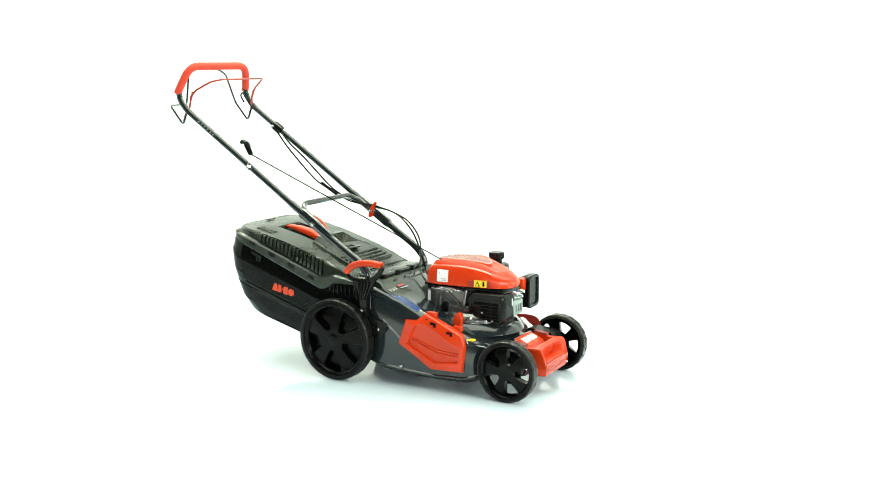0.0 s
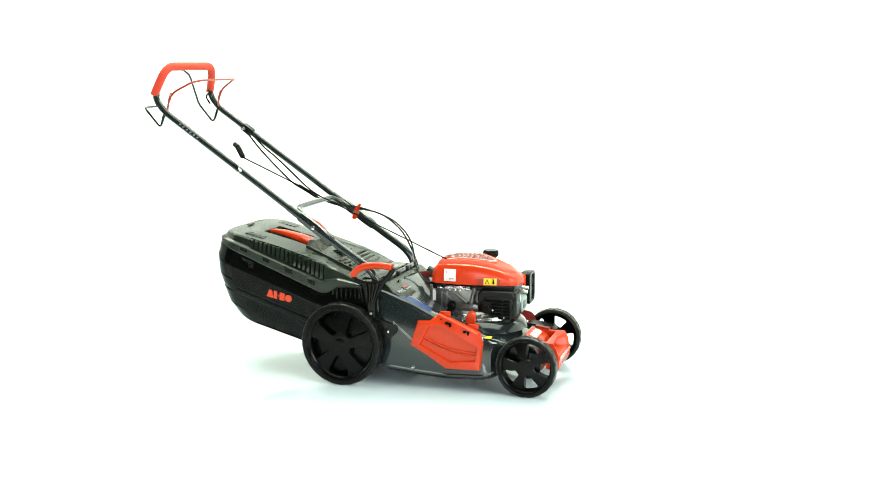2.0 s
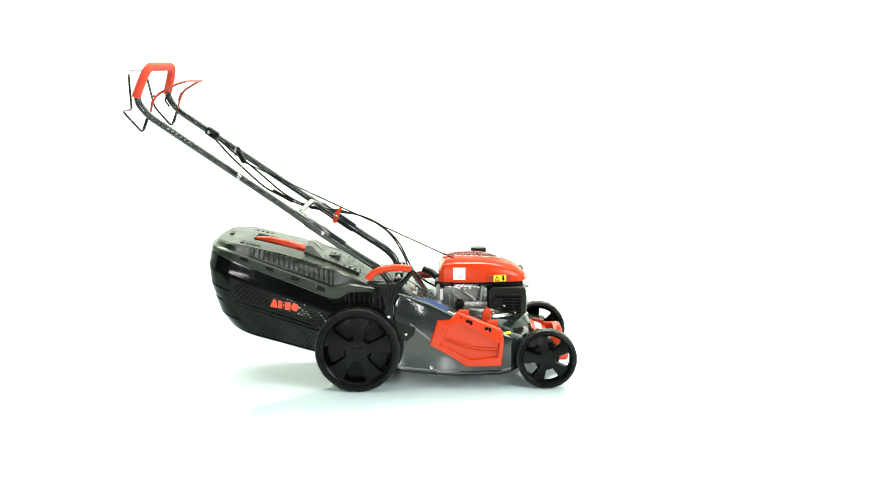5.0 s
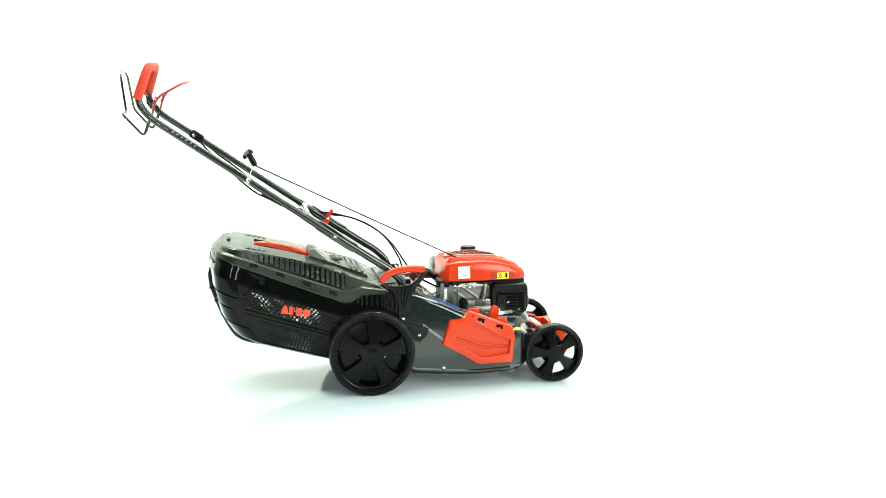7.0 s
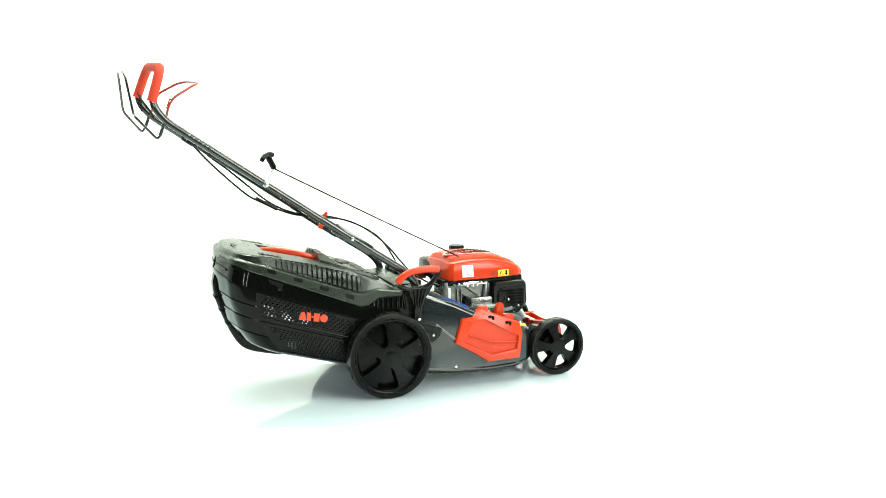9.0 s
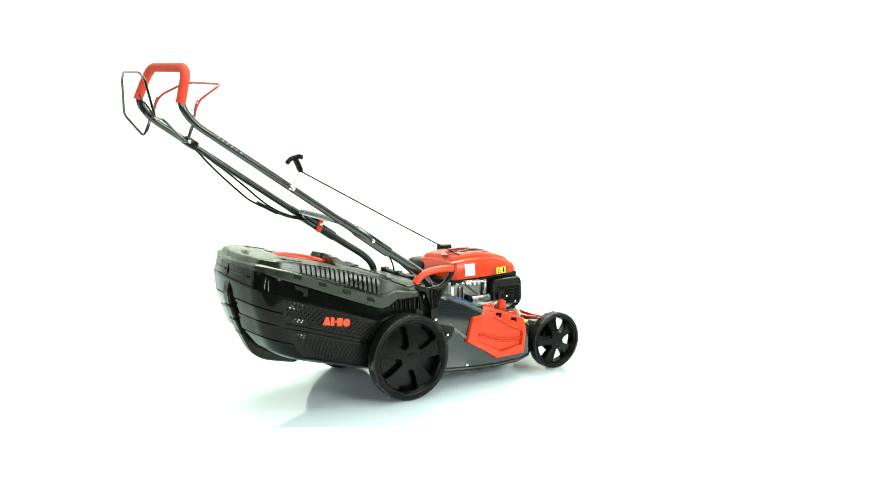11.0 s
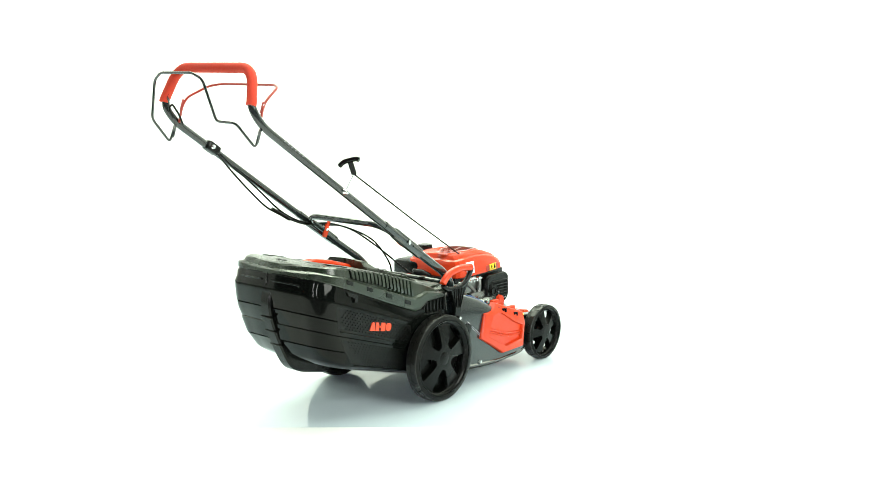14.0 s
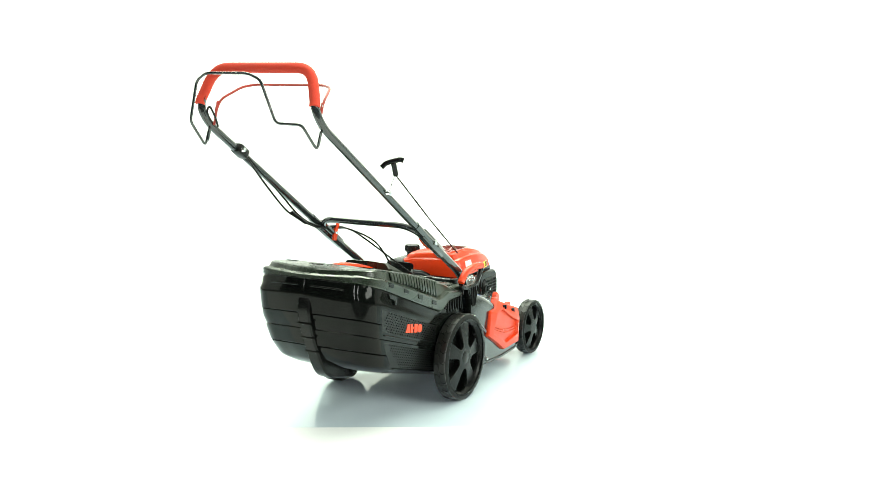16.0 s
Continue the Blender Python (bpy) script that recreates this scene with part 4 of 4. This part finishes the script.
        bm = plate([(x0, z0), (x1, z0 + 0.0), (x1, z1), (x0, z1)], -0.06, -0.061)
        bmesh.ops.subdivide_edges(bm, edges=bm.edges[:], cuts=4, use_grid_fill=True)
        for v in bm.verts:
            inset = lerp(v.co.z, [(0.334, 0.0), (0.342, 0.0), (0.369, 0.002), (0.387, 0.006)])
            v.co.y = y_at(v.co.x) + inset - (proud if v.co.y < -0.0605 else -0.003)
        return part(name, bm, mat, cov, lbl), y_at
    s, y_at = sticker("white_label", 0.313, 0.3535, 0.345, 0.385, M_WHITE, "white paper label with grey drawing")
    for x, z, w, h in ((0.322, 0.368, 0.003, 0.018), (0.328, 0.362, 0.003, 0.018), (0.338, 0.355, 0.016, 0.0025), (0.344, 0.362, 0.003, 0.004), (0.345, 0.350, 0.008, 0.002), (0.334, 0.350, 0.006, 0.002)):
        part("label_print", boxes(((x, y_at(x) - 0.0012 + (0.004 if z > 0.36 else 0.0015), z), (w, 0.0036, h))), M_GREYINK, s)
    # recess behind the label, its shade laid on as a darker red band
    sticker("label_band", 0.428, 0.505, 0.3385, 0.3575, M_WIRE, "darker red band painted for the recess behind the label", 0.0008)
    s, y_at = sticker("warning_label", 0.449, 0.492, 0.3375, 0.3595, M_YELLOW, "yellow warning label with black symbols")
    y = y_at(0.46)
    tri = [(0.4525, 0.3405), (0.4695, 0.3405), (0.461, 0.3565)]
    part("warning_triangle", plate(tri, y + 0.002, y - 0.0030), M_INK, s, "black warning triangle")
    cx, cz = 0.461, 0.3455
    part("triangle_fill", plate([(cx + (a - cx) * 0.62, cz + (b - cz) * 0.62) for a, b in tri], y + 0.002, y - 0.0036), M_YELLOW, s)
    y = y_at(0.481)
    part("warning_arrow", plate([(0.4815, 0.340), (0.4875, 0.3465), (0.484, 0.3465), (0.484, 0.3575), (0.479, 0.3575), (0.479, 0.3465), (0.4755, 0.3465)], y + 0.002, y - 0.0030), M_INK, s, "black arrow pointing down")
    part("engine_flange", lathe([(0.128, 0.222), (0.124, 0.232), (0.108, 0.236), (0.098, 0.246), (0.085, 0.248), (0.001, 0.248)], (0.42, 0.0, 0), "z", 40), M_ALLOY, eng, "bright cast engine flange on the deck", smooth=35)
    for k in range(6):
        a = radians(200 + 28 * k)
        part("flange_bolt", lathe([(0.007, 0.233), (0.007, 0.241), (0.0005, 0.243)], (0.42 + 0.114 * math.cos(a), 0.114 * math.sin(a), 0), "z", 6), M_ZINC, eng, smooth=20)
    # tank, filler cap, air filter on the far side
    tank = boxes(((0.352, 0.150, 0.342), (0.186, 0.125, 0.066)), bevel=0.016)
    tk = part("fuel_tank", tank, M_BLACK, eng, "black plastic fuel tank", smooth=40)
    part("tank_neck", lathe([(0.020, 0.36), (0.020, 0.39)], (0.402, 0.182, 0), "z", 24), M_BLACK, tk)
    bm = bmesh.new()
    ringz = []
    for r, z in ((0.024, 0.386), (0.028, 0.389), (0.028, 0.405), (0.025, 0.410), (0.0005, 0.410)):
        ringz.append([(0.402 + (r - (0.0018 if k % 2 and r > 0.02 else 0)) * math.cos(2 * math.pi * k / 40), 0.182 + (r - (0.0018 if k % 2 and r > 0.02 else 0)) * math.sin(2 * math.pi * k / 40), z) for k in range(40)])
    part("filler_cap", loft(ringz, bm), M_BLACK, tk, "black knurled filler cap", smooth=20)
    af = part("air_filter", boxes(((0.556, 0.128, 0.291), (0.034, 0.080, 0.112)), bevel=0.012), M_BLACK, eng, "black plastic air filter housing", smooth=40)
    loop = []
    for cy, cz, a0 in ((0.153, 0.328, 0), (0.103, 0.328, 90), (0.103, 0.254, 180), (0.153, 0.254, 270)):
        for k in range(5):
            a = radians(a0 + 22.5 * k)
            loop.append((cy + 0.018 * math.cos(a), cz + 0.020 * math.sin(a)))
    part("filter_rim", loft([[(0.566, y, z) for y, z in loop], [(0.577, y, z) for y, z in loop], [(0.580, 0.128 + (y - 0.128) * 0.92, 0.291 + (z - 0.291) * 0.94) for y, z in loop], [(0.580, 0.128 + (y - 0.128) * 0.76, 0.291 + (z - 0.291) * 0.82) for y, z in loop], [(0.574, 0.128 + (y - 0.128) * 0.70, 0.291 + (z - 0.291) * 0.78) for y, z in loop]]), M_BLACK, af, smooth=35)
    af.location = (-0.018, 0.026, 0.0)
    part("filter_lid", boxes(((0.548, 0.092, 0.320), (0.034, 0.050, 0.046)), bevel=0.010), M_RED, af, "orange-red filter lid", smooth=40)

    # muffler guard
    mo = [(0.426, 0.308), (0.440, 0.323), (0.548, 0.321), (0.560, 0.310), (0.564, 0.240), (0.556, 0.222), (0.542, 0.210), (0.446, 0.209), (0.430, 0.220), (0.425, 0.236)]
    mc = (0.494, 0.265)
    steps = ((-0.010, 1.0), (-0.066, 1.0), (-0.076, 0.985), (-0.083, 0.95), (-0.087, 0.89))
    mo = [(p.x, p.z) for p in rounded([(x, 0, z) for x, z in mo + mo[:1]], 0.01, 3)[:-1]]
    mu = part("muffler_guard", loft([[(mc[0] + (x - mc[0]) * q, y, mc[1] + (z - mc[1]) * q) for x, z in mo] for y, q in steps]), M_BLACK, eng, "black slotted metal muffler guard", smooth=35)
    face = [(0.446, 0.285), (0.458, 0.297), (0.540, 0.297), (0.549, 0.289), (0.550, 0.236), (0.542, 0.226), (0.452, 0.224), (0.445, 0.232)]
    mf = part("guard_face", plate(face, -0.080, -0.0925, inset=0.004), M_PANEL, mu, smooth=35)
    # slots laid on as black bars for their shade, tubes below catch light
    for i in range(6):
        z = 0.288 - 0.0108 * i
        x0 = 0.456 if i in (0, 5) else 0.478
        part("guard_slot", boxes((((x0 + 0.514) / 2, -0.0925, z), (0.514 - x0, 0.003, 0.0058)), bevel=0.001), M_INK, mf, "black bar laid on for a dark slot")
        part("guard_slot", boxes(((0.530, -0.0925, z), (0.022, 0.003, 0.0058)), bevel=0.001), M_INK, mf)
        part("guard_louvre", tube([(x0, -0.0925, z - 0.0042), (0.541, -0.0925, z - 0.0042)], 0.0017, 6), M_BLACK, mf)
    part("guard_hole", lathe([(0.0005, -0.088), (0.009, -0.088), (0.0105, -0.096), (0.0135, -0.096), (0.015, -0.089)], (0.460, 0, 0.262), "y", 20), M_BLACK, mf, "round exhaust opening", smooth=40)
    for x, z in ((0.484, 0.257), (0.522, 0.233)):
        part("bolt", lathe([(0.0005, -0.099), (0.0035, -0.098), (0.0045, -0.091)], (x, 0, z), "y", 8), M_ZINC, mf)
    # block details: fins, casting ribs, linkage, bolts
    for k in range(2):
        part("cooling_fin", boxes(((0.300 + 0.016 * k, -0.069, 0.270), (0.004, 0.012, 0.07)), bevel=0.0012), M_ALLOY, eng)
    part("casting_rib", tube([(0.330, -0.066, 0.312), (0.385, -0.066, 0.272), (0.410, -0.066, 0.244)], 0.006, 10, 0.02), M_ALLOY, eng, smooth=50)
    part("casting_rib", tube([(0.300, -0.064, 0.300), (0.345, -0.066, 0.268), (0.390, -0.068, 0.235)], 0.0045, 10, 0.02), M_ALLOY, eng, smooth=50)
    part("intake_tube", tube([(0.412, -0.062, 0.318), (0.408, -0.070, 0.290), (0.398, -0.070, 0.245)], 0.008, 12, 0.02), M_ALLOY, eng, smooth=50)
    part("dark_plug", lathe([(0.0005, -0.088), (0.012, -0.086), (0.015, -0.076), (0.017, -0.066)], (0.336, 0, 0.258), "y", 18), M_BLACK, eng, "round black oil plug", smooth=40)
    part("base_plate", boxes(((0.265, -0.02, 0.288), (0.02, 0.10, 0.075)), bevel=0.003), M_ALLOY, eng, "grey metal side plate", smooth=30)
    part("serial_label", boxes(((0.2725, -0.071, 0.290), (0.010, 0.002, 0.036))), M_WHITE, eng, "small pale serial label")
    link = part("throttle_linkage", tube(rounded([(0.285, -0.074, 0.318), (0.325, -0.084, 0.316), (0.34, -0.082, 0.322), (0.40, -0.086, 0.318)], 0.006, 3), 0.003, 8), M_ZINC, eng, "bright steel throttle linkage", smooth=50)
    for x in (0.300, 0.318, 0.333, 0.352, 0.368, 0.382):
        part("link_bolt", lathe([(0.0005, -0.093), (0.004, -0.092), (0.005, -0.080)], (x, 0, 0.318 + 0.004 * math.sin(x * 300)), "y", 8), M_ZINC, link)
    part("link_plate", boxes(((0.345, -0.082, 0.322), (0.060, 0.003, 0.010)), bevel=0.001), M_ZINC, link)
    part("gasket_strip", boxes(((0.400, 0.0, 0.324), (0.30, 0.13, 0.022)), bevel=0.004), M_BLACK, eng, "black skirt below the cowl", smooth=30)
    part("throttle_body", boxes(((0.292, -0.050, 0.324), (0.05, 0.05, 0.022)), bevel=0.005), M_BLACK, eng, smooth=30)
    # carburettor in front
    cb = part("carburettor", boxes(((0.552, 0.015, 0.262), (0.030, 0.072, 0.052)), ((0.545, 0.0, 0.300), (0.022, 0.03, 0.03)), bevel=0.007), M_CARB, eng, "grey-green cast carburettor", smooth=35)
    for k in range(3):
        part("cast_mark", boxes(((0.568, -0.005 + 0.018 * k, 0.262), (0.003, 0.010, 0.024)), bevel=0.001), M_ALLOY, cb)
    part("spring", tube([(0.556, -0.020, 0.300), (0.560, -0.026, 0.285), (0.555, -0.028, 0.250)], 0.0045, 8), M_ZINC, cb, smooth=50)
    for y, z in ((-0.012, 0.310), (0.03, 0.298), (0.045, 0.31)):
        part("bolt", lathe([(0.0005, 0.574), (0.005, 0.573), (0.006, 0.545)], (0, y, z), "x", 8), M_ZINC, cb)
    # dark red straps at the far side
    part("lever_strap", tube([(0.15, 0.105, 0.318), (0.20, 0.105, 0.325), (0.252, 0.10, 0.325)], 0.013, 10, flat=0.35), M_DKRED, eng, "dark red plastic strap", smooth=50)
    upper = spline([(0.505, 0.140, 0.206), (0.525, 0.162, 0.2035), (0.551, 0.192, 0.188), (0.562, 0.2185, 0.144)], 4)
    lower = spline([(0.495, 0.138, 0.188), (0.5174, 0.16, 0.1918), (0.5317, 0.188, 0.1638), (0.5486, 0.212, 0.1484)], 4)
    blade = [[a, a + Vector((0.004, 0.003, 0)), b + Vector((0.004, 0.003, 0)), b] for a, b in zip(map(Vector, upper), map(Vector, lower))]
    part("side_guard", loft(blade), M_DKRED, eng, "curved dark red plastic guard", smooth=50)
    part("oil_filler", tube([(0.255, 0.03, 0.33), (0.235, 0.05, 0.345), (0.21, 0.07, 0.350)], 0.012, 12), M_BLACK, eng, smooth=50)


engine()


# ---- front bumper ----
def bumper():
    yc = 0.016

    def face_x(z, y):
        """Front face: a slight belly below, its upper bar bowed back in the middle."""
        bow = 0.022 * max(0.0, 1 - ((y - yc) / 0.095) ** 2) * lerp(z, [(0.095, 0.0), (0.150, 1.0)])
        return lerp(z, [(0.060, 0.701), (0.074, 0.708), (0.100, 0.707), (0.135, 0.698), (0.150, 0.690), (0.156, 0.684)]) - bow

    def loop(y0, y1, z0, z1, taper, rad, n=5, m=6):
        """A rounded four-sided loop of (y, z), narrower at the bottom by taper a side."""
        pts = []
        for cy, cz, a0, sy in ((y1, z1, 0, 0), (y0, z1, 90, 0), (y0, z0, 180, taper), (y1, z0, 270, -taper)):
            sgn_y = 1 if cy == y1 else -1
            sgn_z = 1 if cz == z1 else -1
            for k in range(n):
                a = radians(a0 + 90 * k / (n - 1))
                pts.append((cy + sy - sgn_y * rad + rad * math.cos(a), cz - sgn_z * rad + rad * math.sin(a)))
        res = []
        for i, (p, q) in enumerate(zip(pts, pts[1:] + pts[:1])):
            cuts = m if i % n == n - 1 else 1
            for k in range(cuts):
                res.append((p[0] + (q[0] - p[0]) * k / cuts, p[1] + (q[1] - p[1]) * k / cuts))
        return res
    outer = loop(yc - 0.098, yc + 0.098, 0.060, 0.155, 0.010, 0.0075)
    rim = loop(yc - 0.0965, yc + 0.0965, 0.0615, 0.1535, 0.010, 0.0075)
    hole = loop(yc - 0.080, yc + 0.080, 0.1055, 0.1445, 0.006, 0.011)
    throat = loop(yc - 0.078, yc + 0.078, 0.1075, 0.1425, 0.006, 0.010)
    back = loop(yc - 0.062, yc + 0.062, 0.111, 0.136, 0.006, 0.008)
    rings = [[(0.662, y, z) for y, z in outer], [(face_x(z, y) - 0.002, y, z) for y, z in outer], [(face_x(z, y), y, z) for y, z in rim],
             [(face_x(z, y), y, z) for y, z in hole], [(face_x(z, y) - 0.002, y, z) for y, z in throat], [(0.664, y, z) for y, z in back]]
    fr = part("front_bumper", loft(rings), M_RED, mower, "orange-red plastic front bumper with carrying slot", smooth=38)
    # polished tubes added where highlight lines run below the slot
    for z, w in ((0.1010, 0.094), (0.0955, 0.0935)):
        lip = [(face_x(z, y) + 0.0005, y, z) for y in (yc - w + 0.003, yc - w / 2, yc, yc + w / 2, yc + w - 0.003)]
        part("bumper_lip", tube(lip, 0.0021, 6), M_COWLTOP, fr, "polished orange-red lip shaped to give a highlight line", smooth=60)
    for k in range(5):
        y = yc - 0.064 + 0.032 * k
        part("bumper_slit", boxes(((face_x(0.078, y), y, 0.0785), (0.003, 0.024, 0.0022)), bevel=0.0006), M_DKRED, fr)
    for side in (-1, 1):
        y0, y1 = yc + side * 0.074, yc + side * 0.0955
        wing = [(0.594, 0.160), (0.640, 0.1535), (0.665, 0.153), (0.665, 0.080), (0.640, 0.076), (0.620, 0.100)]
        part("bumper_post", plate(wing, y0, y1, inset=0.003), M_RED, fr, smooth=30)
        arm = [(0.588, 0.168), (0.634, 0.162), (0.638, 0.146), (0.588, 0.150)]
        a = part("bumper_arm", plate(arm, yc + side * 0.076, yc + side * 0.098, inset=0.002), M_DKRED, fr, "dark red ribbed bumper arm", smooth=30)
        for k in range(3):
            x = 0.599 + 0.012 * k
            part("arm_rib", boxes(((x, yc + side * 0.087, 0.1625 - 0.13 * (x - 0.599)), (0.003, 0.020, 0.008)), bevel=0.001), M_DKRED, a)
    # badge panel rolls down from the deck to behind the bar
    prof = [(0.582, 0.1680, 0.062), (0.588, 0.1685, 0.063), (0.622, 0.1560, 0.060), (0.636, 0.1490, 0.057), (0.645, 0.1380, 0.054), (0.649, 0.120, 0.052)]
    rings = []
    for x, z, w in prof:
        rings.append([(x - 0.004, yc - 0.006 + y, z - 0.024) for y in (-w, w)] + [(x, yc - 0.006 + y, zz) for y, zz in ((w, z - 0.004), (w - 0.004, z), (-w + 0.004, z), (-w, z - 0.004))])
    p = part("badge_panel", loft(rings), M_RED, fr, "orange-red badge panel", smooth=40)
    disc = [(0.88 + 0.12 * math.cos(k * math.pi / 6), 0.5 + 0.5 * math.sin(k * math.pi / 6)) for k in range(12)]
    for shape in (((0.0, 0.0), (0.24, 0.0), (0.17, 1.0), (0.07, 1.0)), ((0.27, 0.0), (0.41, 0.0), (0.41, 1.0), (0.27, 1.0)), ((0.44, 0.4), (0.50, 0.4), (0.50, 0.62), (0.44, 0.62)), ((0.53, 0.0), (0.72, 0.0), (0.72, 1.0), (0.53, 1.0)), disc):
        lo = [(0.620 - 0.024 * v, yc - 0.052 + 0.092 * u) for u, v in shape]

        def zz(x):
            return lerp(x, [(0.588, 0.1685), (0.625, 0.1560)])
        part("logo_block", loft([[(x, y, zz(x) - 0.002) for x, y in lo], [(x, y, zz(x) + 0.0015) for x, y in lo]]), M_WHITE, p, "pale raised logo block", smooth=0)
    # highlight along the badge edge, drawn as a thin bright line
    edge = [(0.630, yc - 0.071, 0.152), (0.586, yc - 0.073, 0.168), (0.582, yc - 0.066, 0.1695), (0.582, yc + 0.056, 0.1695), (0.588, yc + 0.062, 0.168)]
    part("badge_edge", tube(rounded(edge, 0.006, 3), 0.0014, 6), M_ZINC, p, "bright line drawn for the highlight on the badge edge", smooth=60)


bumper()

# ---- the turn ----
AXIS = Vector((0.2364, 0.0072))
TURN = [(0.0, -29.41), (3.5, -9.72), (7.0, 9.68), (9.0, 20.97), (12.5, 40.50), (16.0, 60.26)]


def motions():
    rows = []
    for k in range(33):
        t = k * 0.5
        a = lerp(t, TURN)
        c, s = math.cos(radians(a)), math.sin(radians(a))
        rows.append((t, pose(-(c * AXIS.x - s * AXIS.y), -(s * AXIS.x + c * AXIS.y), 0, 0, 0, a)))
    walk(mower, rows)


motions()
